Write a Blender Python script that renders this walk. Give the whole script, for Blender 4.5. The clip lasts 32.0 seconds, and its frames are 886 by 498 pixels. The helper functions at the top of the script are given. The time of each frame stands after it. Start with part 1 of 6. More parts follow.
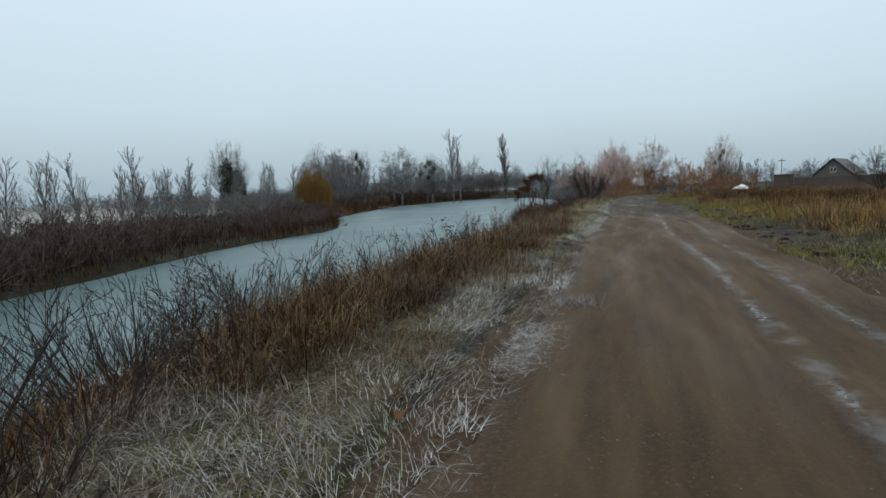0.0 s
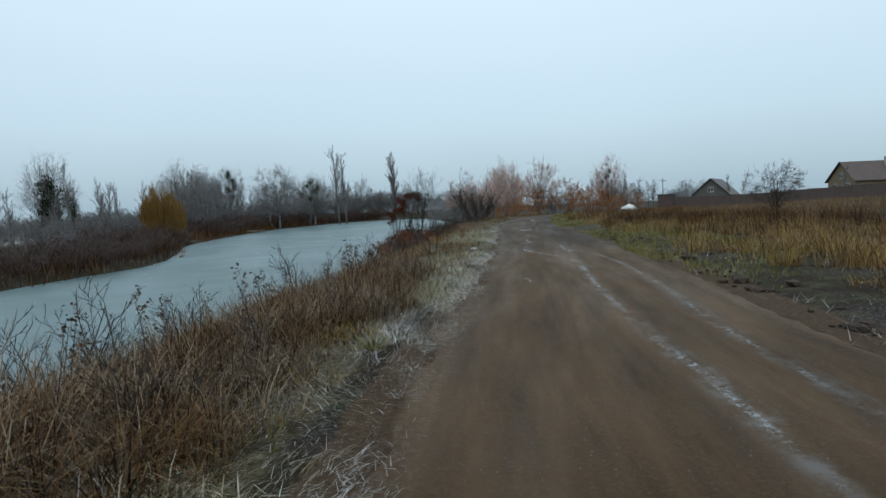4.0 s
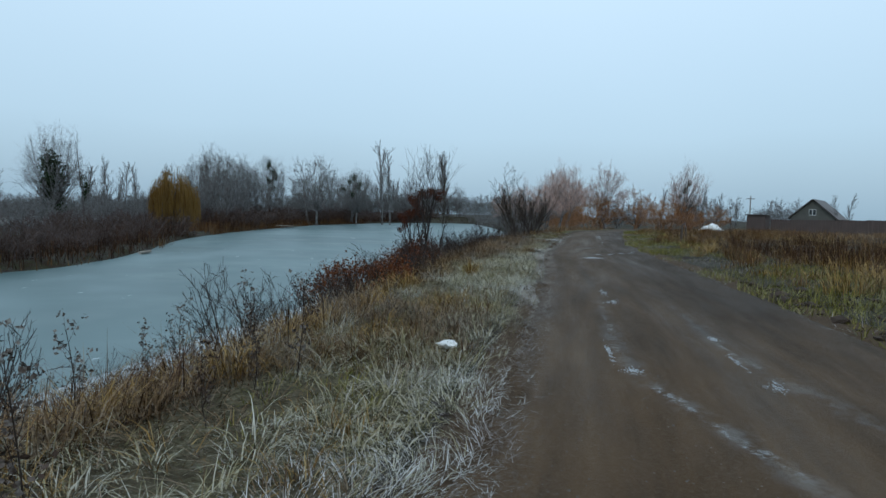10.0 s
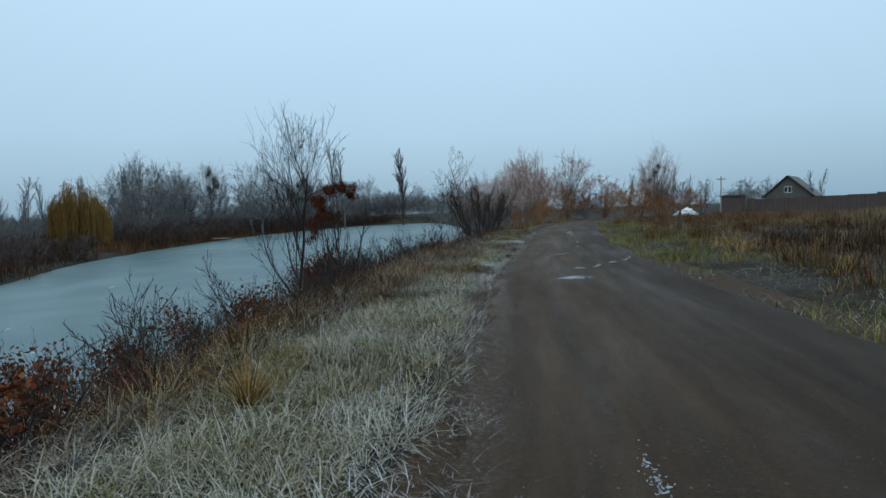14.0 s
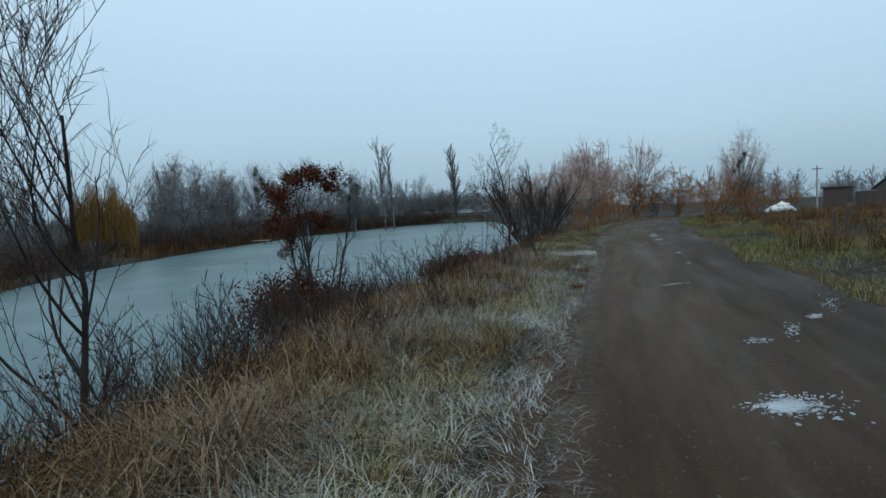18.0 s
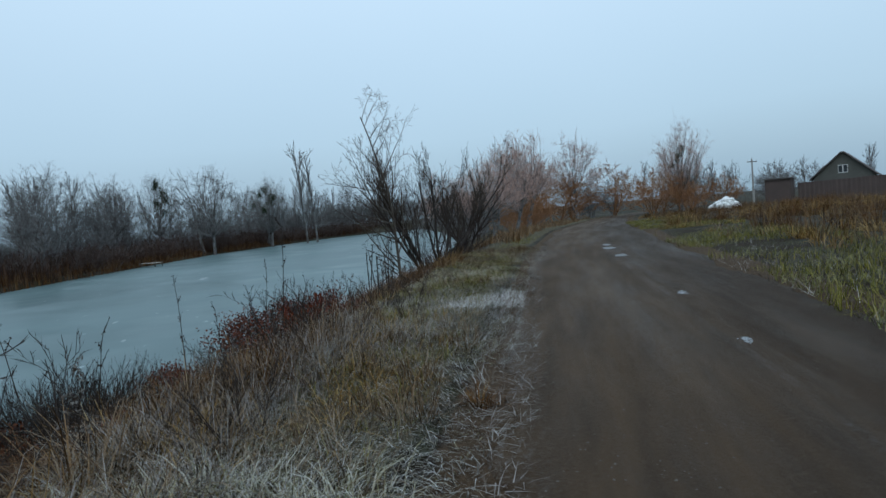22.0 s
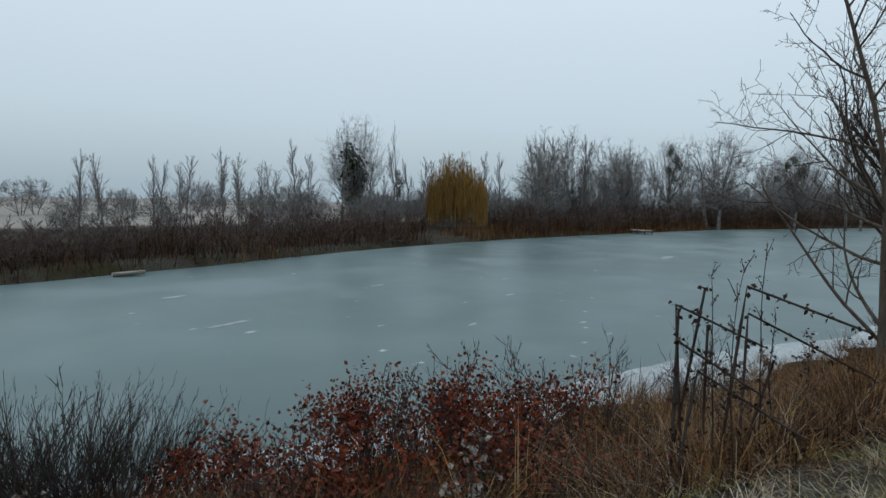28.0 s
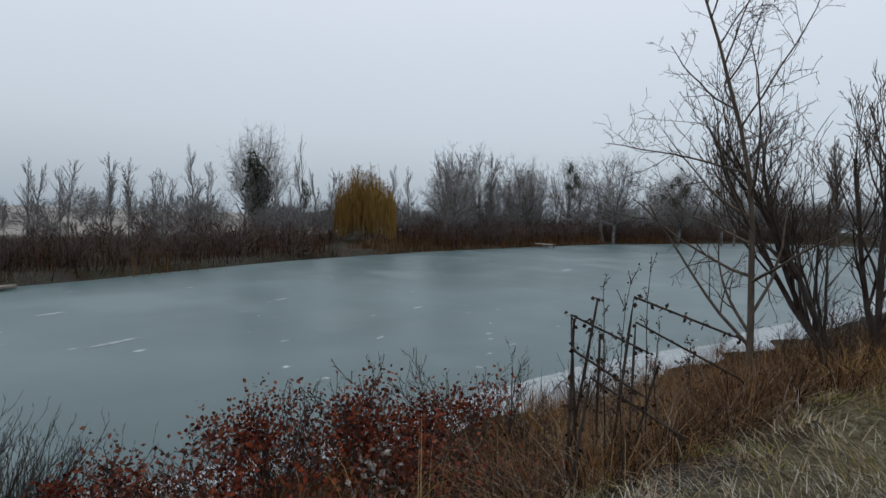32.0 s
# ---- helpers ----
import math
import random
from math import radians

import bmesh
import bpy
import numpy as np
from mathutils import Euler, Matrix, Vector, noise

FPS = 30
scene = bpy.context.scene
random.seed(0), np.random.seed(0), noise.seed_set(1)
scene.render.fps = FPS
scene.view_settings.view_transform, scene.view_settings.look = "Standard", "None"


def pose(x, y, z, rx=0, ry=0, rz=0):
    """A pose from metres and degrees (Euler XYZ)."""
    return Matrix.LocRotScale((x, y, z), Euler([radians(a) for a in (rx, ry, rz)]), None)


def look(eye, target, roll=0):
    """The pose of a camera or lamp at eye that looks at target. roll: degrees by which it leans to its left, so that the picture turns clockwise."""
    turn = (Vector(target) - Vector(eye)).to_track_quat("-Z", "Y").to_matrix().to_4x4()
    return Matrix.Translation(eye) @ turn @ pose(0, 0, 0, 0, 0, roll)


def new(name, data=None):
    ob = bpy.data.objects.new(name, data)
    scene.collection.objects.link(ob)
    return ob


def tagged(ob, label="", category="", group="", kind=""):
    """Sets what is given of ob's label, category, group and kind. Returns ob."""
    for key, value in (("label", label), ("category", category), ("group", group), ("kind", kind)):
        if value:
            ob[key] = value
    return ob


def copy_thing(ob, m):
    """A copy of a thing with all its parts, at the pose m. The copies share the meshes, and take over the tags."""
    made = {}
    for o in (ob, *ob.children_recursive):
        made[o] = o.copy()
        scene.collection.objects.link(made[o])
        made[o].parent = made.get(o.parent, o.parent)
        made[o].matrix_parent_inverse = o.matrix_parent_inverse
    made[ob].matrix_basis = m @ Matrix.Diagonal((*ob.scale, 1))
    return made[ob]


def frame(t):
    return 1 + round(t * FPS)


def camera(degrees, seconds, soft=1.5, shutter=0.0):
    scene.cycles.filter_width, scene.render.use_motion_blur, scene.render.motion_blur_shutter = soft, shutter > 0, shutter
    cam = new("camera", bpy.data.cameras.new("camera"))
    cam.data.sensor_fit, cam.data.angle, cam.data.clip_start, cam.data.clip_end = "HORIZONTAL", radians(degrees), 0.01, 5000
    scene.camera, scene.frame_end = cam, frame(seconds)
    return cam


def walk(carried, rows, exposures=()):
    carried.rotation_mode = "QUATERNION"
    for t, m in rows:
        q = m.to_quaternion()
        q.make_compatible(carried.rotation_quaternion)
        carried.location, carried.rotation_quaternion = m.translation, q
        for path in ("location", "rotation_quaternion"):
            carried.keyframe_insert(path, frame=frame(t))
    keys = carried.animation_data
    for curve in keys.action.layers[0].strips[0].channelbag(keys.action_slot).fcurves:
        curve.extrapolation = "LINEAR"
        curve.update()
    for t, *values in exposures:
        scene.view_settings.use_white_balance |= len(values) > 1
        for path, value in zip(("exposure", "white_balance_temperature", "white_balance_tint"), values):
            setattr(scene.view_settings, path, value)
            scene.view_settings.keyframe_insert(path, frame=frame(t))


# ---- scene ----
cam = camera(75.9, 32.0)
SKY_LOW, SKY_MID, SKY_HIGH = (0.44, 0.56, 0.62), (0.66, 0.80, 0.875), (0.90, 1.03, 1.10)
EXPOSURES = [(0, 0.0, 6250, 10), (4, 0.02, 6000, 8), (7, 0.0, 5950, 7), (8, 0.02, 6200, 9), (9, -0.02, 5850, 7), (11, -0.12, 5430, 5), (12, -0.16, 5250, 4), (13, -0.18, 5500, 4), (15, -0.2, 5350, 4), (19, -0.2, 5600, 5), (20.5, -0.17, 5600, 6), (22, -0.17, 5550, 6), (23, -0.04, 6150, 9), (24, 0.0, 6400, 10), (27, 0.04, 6350, 13), (28, -0.12, 6300, 12), (29, -0.14, 6500, 18), (32, -0.15, 6550, 19)]
PATH = [
    (0.0, (0.000, -0.000, 1.364), (0.000, 9.949, 0.356), -1.93),
    (0.5, (0.323, 1.099, 1.363), (-0.038, 11.043, 0.365), 0.62),
    (1.0, (0.693, 2.192, 1.361), (1.731, 12.107, 0.574), -2.02),
    (1.5, (1.057, 3.296, 1.357), (2.168, 13.195, 0.474), -0.31),
    (2.0, (1.373, 4.392, 1.355), (2.970, 14.221, 0.436), -2.55),
    (2.5, (1.709, 5.429, 1.356), (2.809, 15.332, 0.507), -1.94),
    (3.0, (2.041, 6.484, 1.352), (3.856, 16.285, 0.546), -2.41),
    (3.5, (2.396, 7.566, 1.349), (3.847, 17.428, 0.545), -2.23),
    (4.0, (2.685, 8.618, 1.348), (4.509, 18.425, 0.636), -2.21),
    (4.5, (2.993, 9.620, 1.360), (3.989, 19.549, 0.704), -1.66),
    (6.5, (4.031, 12.775, 1.372), (4.454, 22.724, 0.453), -2.88),
    (7.0, (4.293, 13.665, 1.366), (5.579, 23.541, 0.470), 0.57),
    (7.5, (4.594, 14.547, 1.357), (5.995, 24.416, 0.560), -4.79),
    (8.0, (4.849, 15.486, 1.345), (6.151, 25.381, 0.708), 1.19),
    (8.5, (5.179, 16.544, 1.339), (6.714, 26.402, 0.660), -4.61),
    (9.0, (5.464, 17.653, 1.337), (6.802, 27.534, 0.568), 1.32),
    (9.5, (5.794, 18.699, 1.342), (7.054, 28.595, 0.658), -3.67),
    (10.0, (6.097, 19.706, 1.345), (6.986, 29.646, 0.716), 1.47),
    (10.5, (6.399, 20.713, 1.337), (7.504, 30.646, 0.995), -4.28),
    (11.0, (6.761, 21.588, 1.322), (7.851, 31.509, 0.696), 0.21),
    (11.5, (7.103, 22.481, 1.311), (9.371, 32.183, 0.458), -5.11),
    (12.0, (7.401, 23.396, 1.311), (9.249, 33.163, 0.221), -1.15),
    (12.5, (7.687, 24.316, 1.327), (10.057, 33.980, 0.331), -4.72),
    (13.0, (7.982, 25.241, 1.348), (9.706, 35.044, 0.394), -1.60),
    (13.5, (8.222, 26.210, 1.371), (10.492, 35.919, 0.614), -4.69),
    (14.0, (8.479, 27.041, 1.385), (9.923, 36.914, 0.735), -1.96),
    (14.5, (8.540, 27.709, 1.393), (10.585, 37.478, 0.787), -3.80),
    (15.0, (8.590, 28.335, 1.396), (9.866, 38.228, 0.693), -2.64),
    (15.5, (8.693, 29.059, 1.393), (10.289, 38.914, 0.822), -3.75),
    (17.5, (9.902, 33.173, 1.368), (9.889, 43.158, 0.816), 0.22),
    (18.0, (10.227, 34.140, 1.351), (10.670, 44.109, 0.715), -2.60),
    (18.5, (10.539, 35.111, 1.336), (12.047, 44.962, 0.515), -1.29),
    (19.0, (10.918, 36.084, 1.324), (12.637, 45.907, 0.575), -4.55),
    (19.5, (11.260, 37.042, 1.309), (13.449, 46.776, 0.629), -1.49),
    (20.0, (11.635, 38.057, 1.299), (13.926, 47.759, 0.511), -5.73),
    (20.5, (11.956, 39.020, 1.292), (14.032, 48.769, 0.495), -0.53),
    (21.0, (12.285, 39.952, 1.291), (14.330, 49.724, 0.710), -5.52),
    (21.5, (12.559, 40.929, 1.299), (13.978, 50.809, 0.689), 0.06),
    (22.0, (12.875, 41.889, 1.309), (14.378, 51.759, 0.732), -4.81),
    (22.5, (13.157, 42.825, 1.319), (14.503, 52.698, 0.467), 0.74),
    (23.0, (13.464, 43.726, 1.333), (15.100, 53.516, 0.115), -5.00),
    (23.5, (13.720, 44.578, 1.351), (15.257, 54.374, 0.058), 0.50),
    (24.0, (13.951, 45.460, 1.363), (15.540, 55.269, 0.246), -3.55),
    (24.5, (14.156, 46.295, 1.372), (15.025, 56.208, 0.385), -0.74),
    (26.5, (14.435, 49.037, 1.362), (11.765, 58.643, 0.597), -0.94),
    (27.0, (14.354, 49.331, 1.360), (10.603, 58.593, 0.957), 4.44),
    (27.5, (14.320, 49.500, 1.361), (9.064, 57.976, 0.640), 1.33),
    (28.0, (14.318, 49.557, 1.370), (7.785, 57.084, 0.557), 1.11),
    (28.5, (14.315, 49.519, 1.376), (7.282, 56.589, 0.630), 2.70),
    (29.0, (14.320, 49.458, 1.382), (6.310, 55.367, 0.425), 3.61),
    (29.5, (14.319, 49.460, 1.382), (6.164, 55.173, 0.457), 3.31),
    (30.0, (14.312, 49.521, 1.375), (6.886, 56.175, 0.616), 2.99),
    (30.5, (14.311, 49.575, 1.369), (7.821, 57.157, 0.748), 2.57),
    (31.0, (14.317, 49.599, 1.366), (8.389, 57.633, 0.794), 1.96),
    (31.5, (14.334, 49.589, 1.367), (8.845, 57.932, 0.841), 1.86),
    (32.0, (14.342, 49.574, 1.369), (9.080, 58.060, 0.824), 1.94),
]
walk(cam, [(t, look(e, g, r)) for t, e, g, r in PATH], EXPOSURES)

# ---- light: an overcast winter sky ----
world = bpy.data.worlds.new("overcast_sky")
scene.world = world
world.use_nodes = True
wn, wl = world.node_tree.nodes, world.node_tree.links
for n in list(wn):
    wn.remove(n)
w_out, w_bg = wn.new("ShaderNodeOutputWorld"), wn.new("ShaderNodeBackground")
w_sky = wn.new("ShaderNodeTexSky")
w_sky.sky_type, w_sky.sun_disc = "NISHITA", False
w_sky.sun_elevation, w_sky.sun_rotation = radians(38), radians(200)
w_sky.air_density, w_sky.dust_density = 1.6, 4.0
w_gain = wn.new("ShaderNodeVectorMath")
w_gain.operation = "SCALE"
w_gain.inputs[3].default_value = 0.08
w_co, w_sep, w_ramp = wn.new("ShaderNodeTexCoord"), wn.new("ShaderNodeSeparateXYZ"), wn.new("ShaderNodeValToRGB")
w_noise = wn.new("ShaderNodeTexNoise")
w_noise.inputs["Scale"].default_value, w_noise.inputs["Detail"].default_value = 1.3, 3.0
w_mul = wn.new("ShaderNodeMath")
w_mul.operation, w_mul.inputs[1].default_value, w_mul.inputs[2].default_value = "MULTIPLY_ADD", 0.10, -0.05
w_add = wn.new("ShaderNodeMath")
w_add.operation = "ADD"
w_mix = wn.new("ShaderNodeMix")
w_mix.data_type, w_mix.inputs[0].default_value = "RGBA", 0.82
el = w_ramp.color_ramp.elements
el[0].position, el[0].color = 0.0, (*SKY_LOW, 1)
el[1].position, el[1].color = 0.42, (*SKY_HIGH, 1)
mid = el.new(0.14)
mid.color = (*SKY_MID, 1)
wl.new(w_co.outputs["Generated"], w_sep.inputs[0])
wl.new(w_co.outputs["Generated"], w_noise.inputs["Vector"])
wl.new(w_noise.outputs["Fac"], w_mul.inputs[0])
wl.new(w_sep.outputs["Z"], w_add.inputs[0])
wl.new(w_mul.outputs[0], w_add.inputs[1])
wl.new(w_add.outputs[0], w_ramp.inputs[0])
wl.new(w_sky.outputs[0], w_gain.inputs[0])
wl.new(w_gain.outputs[0], w_mix.inputs[6])
wl.new(w_ramp.outputs[0], w_mix.inputs[7])
wl.new(w_mix.outputs[2], w_bg.inputs[0])
w_bg.inputs[1].default_value = 1.0
wl.new(w_bg.outputs[0], w_out.inputs[0])

sun = new("sun", bpy.data.lights.new("sun", "SUN"))
sun.data.energy, sun.data.angle, sun.data.color = 0.6, radians(25), (1.0, 0.97, 0.93)
sun.matrix_world = look((0, 0, 50), (12, 35, 0))

# ---- materials ----
def material(name, build):
    m = bpy.data.materials.new(name)
    m.use_nodes = True
    nt = m.node_tree
    bsdf = next(n for n in nt.nodes if n.type == "BSDF_PRINCIPLED")
    build(nt, bsdf)
    return m


def node(nt, kind, **values):
    n = nt.nodes.new(kind)
    for key, value in values.items():
        n.inputs[key].default_value = value
    return n


def ramp(nt, fac, stops):
    r = nt.nodes.new("ShaderNodeValToRGB")
    e = r.color_ramp.elements
    e[0].position, e[0].color = stops[0][0], (*stops[0][1], 1)
    e[1].position, e[1].color = stops[-1][0], (*stops[-1][1], 1)
    for p, c in stops[1:-1]:
        e.new(p).color = (*c, 1)
    nt.links.new(fac, r.inputs[0])
    return r.outputs[0]


def noise_out(nt, vec, scale, detail=4.0, rough=0.6):
    n = node(nt, "ShaderNodeTexNoise", Scale=scale, Detail=detail, Roughness=rough)
    nt.links.new(vec, n.inputs["Vector"])
    return n.outputs["Fac"]


def obj_vec(nt):
    return nt.nodes.new("ShaderNodeTexCoord").outputs["Object"]


def world_vec(nt):
    return nt.nodes.new("ShaderNodeNewGeometry").outputs["Position"]


def math_node(nt, op, a, b=None, c=None, clamp=False):
    n = nt.nodes.new("ShaderNodeMath")
    n.operation, n.use_clamp = op, clamp
    for i, v in enumerate((a, b, c)):
        if v is None:
            continue
        if isinstance(v, (int, float)):
            n.inputs[i].default_value = v
        else:
            nt.links.new(v, n.inputs[i])
    return n.outputs[0]


def mix_colour(nt, fac, a, b):
    n = nt.nodes.new("ShaderNodeMix")
    n.data_type = "RGBA"
    for s, v in ((n.inputs[0], fac), (n.inputs[6], a), (n.inputs[7], b)):
        if isinstance(v, (int, float)):
            s.default_value = v
        elif isinstance(v, tuple):
            s.default_value = (*v, 1)
        else:
            nt.links.new(v, s)
    return n.outputs[2]


def step(nt, value, low, high):
    n = nt.nodes.new("ShaderNodeMapRange")
    n.interpolation_type = "SMOOTHSTEP"
    n.inputs[1].default_value, n.inputs[2].default_value = low, high
    nt.links.new(value, n.inputs[0])
    return n.outputs[0]


def bump(nt, bsdf, height, strength, distance):
    b = node(nt, "ShaderNodeBump", Strength=strength, Distance=distance)
    nt.links.new(height, b.inputs["Height"])
    nt.links.new(b.outputs[0], bsdf.inputs["Normal"])


def grass_material(name, colours, rough=0.85, frost=0.0):
    """Blades, each with a tone of its own; patches of hoar frost lie on them."""
    def build(nt, bsdf):
        g = nt.nodes.new("ShaderNodeNewGeometry")
        n = len(colours) - 1
        c = ramp(nt, g.outputs["Random Per Island"], [(i / n, c) for i, c in enumerate(colours)])
        if frost:
            patch = step(nt, noise_out(nt, g.outputs["Position"], 0.9, 3.0), 0.42, 0.62)
            grain = step(nt, noise_out(nt, g.outputs["Position"], 60.0, 2.0), 0.40, 0.60)
            c = mix_colour(nt, math_node(nt, "MULTIPLY", math_node(nt, "MULTIPLY", patch, grain), frost), c, (0.50, 0.51, 0.47))
        nt.links.new(c, bsdf.inputs["Base Color"])
        bsdf.inputs["Roughness"].default_value = rough
        bsdf.inputs["Specular IOR Level"].default_value = 0.06
    return material(name, build)


def bark_material(name, dark, light, scale=14.0, frost=0.0):
    def build(nt, bsdf):
        v = obj_vec(nt)
        m = node(nt, "ShaderNodeMapping")
        m.inputs["Scale"].default_value = (1, 1, 0.25)
        nt.links.new(v, m.inputs[0])
        a = noise_out(nt, m.outputs[0], scale, 6.0, 0.7)
        c = ramp(nt, a, [(0.3, dark), (0.7, light)])
        big = noise_out(nt, v, 1.5, 2.0)
        c = mix_colour(nt, math_node(nt, "MULTIPLY", big, 0.35), c, dark)
        if frost:
            c = mix_colour(nt, math_node(nt, "MULTIPLY", step(nt, noise_out(nt, v, 3.0, 4.0), 0.35, 0.65), frost), c, (0.45, 0.47, 0.5))
        nt.links.new(c, bsdf.inputs["Base Color"])
        bsdf.inputs["Roughness"].default_value = 0.9
        bsdf.inputs["Specular IOR Level"].default_value = 0.15
        bump(nt, bsdf, a, 0.6, 0.01)
    return material(name, build)


def plain_material(name, colour, rough=0.7, vary=0.25, scale=8.0, metal=0.0):
    def build(nt, bsdf):
        v = obj_vec(nt)
        a, b = noise_out(nt, v, scale, 5.0), noise_out(nt, v, scale / 9, 2.0)
        lo = tuple(c * (1 - vary) for c in colour)
        hi = tuple(min(1, c * (1 + vary)) for c in colour)
        s = math_node(nt, "MULTIPLY_ADD", b, 0.5, math_node(nt, "MULTIPLY", a, 0.5))
        nt.links.new(ramp(nt, s, [(0.3, lo), (0.7, hi)]), bsdf.inputs["Base Color"])
        bsdf.inputs["Roughness"].default_value, bsdf.inputs["Metallic"].default_value = rough, metal
        bump(nt, bsdf, a, 0.3, 0.01)
    return material(name, build)


def ground_build(nt, bsdf):
    p = world_vec(nt)
    sep = nt.nodes.new("ShaderNodeSeparateXYZ")
    nt.links.new(p, sep.inputs[0])
    fine, mid_n, big = noise_out(nt, p, 25.0, 6.0, 0.7), noise_out(nt, p, 2.2, 4.0), noise_out(nt, p, 0.35, 3.0)
    # soil and moss darkened to near black for the shade between blades
    soil = ramp(nt, fine, [(0.3, (0.010, 0.0066, 0.004)), (0.7, (0.042, 0.027, 0.016))])
    moss = ramp(nt, fine, [(0.3, (0.010, 0.011, 0.004)), (0.7, (0.042, 0.039, 0.013))])
    c = mix_colour(nt, step(nt, mid_n, 0.42, 0.6), soil, moss)
    frost = math_node(nt, "MULTIPLY", step(nt, big, 0.42, 0.62), step(nt, fine, 0.42, 0.62))
    c = mix_colour(nt, math_node(nt, "MULTIPLY", frost, 0.16), c, (0.34, 0.36, 0.36))
    turf = nt.nodes.new("ShaderNodeAttribute")
    turf.attribute_name = "turf"
    straw_n = noise_out(nt, p, 13.0, 8.0, 0.85)
    mat_c = ramp(nt, straw_n, [(0.36, (0.022, 0.018, 0.009)), (0.46, (0.062, 0.053, 0.026)), (0.56, (0.135, 0.120, 0.072)), (0.68, (0.31, 0.295, 0.25))])
    mat_c = mix_colour(nt, math_node(nt, "MULTIPLY", step(nt, mid_n, 0.45, 0.62), 0.5), mat_c, (0.060, 0.046, 0.030))
    c = mix_colour(nt, math_node(nt, "MULTIPLY", step(nt, math_node(nt, "ADD", turf.outputs["Fac"], math_node(nt, "MULTIPLY_ADD", mid_n, 0.8, -0.4)), 0.35, 0.65), 0.9), c, mat_c)
    dirt = nt.nodes.new("ShaderNodeAttribute")
    dirt.attribute_name = "dirt"
    earth = ramp(nt, fine, [(0.3, (0.034, 0.0215, 0.0115)), (0.7, (0.105, 0.070, 0.042))])
    c = mix_colour(nt, step(nt, math_node(nt, "ADD", dirt.outputs["Fac"], math_node(nt, "MULTIPLY_ADD", mid_n, 0.9, -0.45)), 0.4, 0.6), c, earth)
    field = math_node(nt, "MULTIPLY", step(nt, math_node(nt, "MULTIPLY", sep.outputs["X"], -1.0), 34.0, 46.0), 0.9)
    stubble = ramp(nt, mid_n, [(0.3, (0.22, 0.20, 0.17)), (0.7, (0.36, 0.345, 0.32))])
    nt.links.new(mix_colour(nt, field, c, stubble), bsdf.inputs["Base Color"])
    bsdf.inputs["Roughness"].default_value = 0.95
    bsdf.inputs["Specular IOR Level"].default_value = 0.15
    bump(nt, bsdf, fine, 0.8, 0.04)


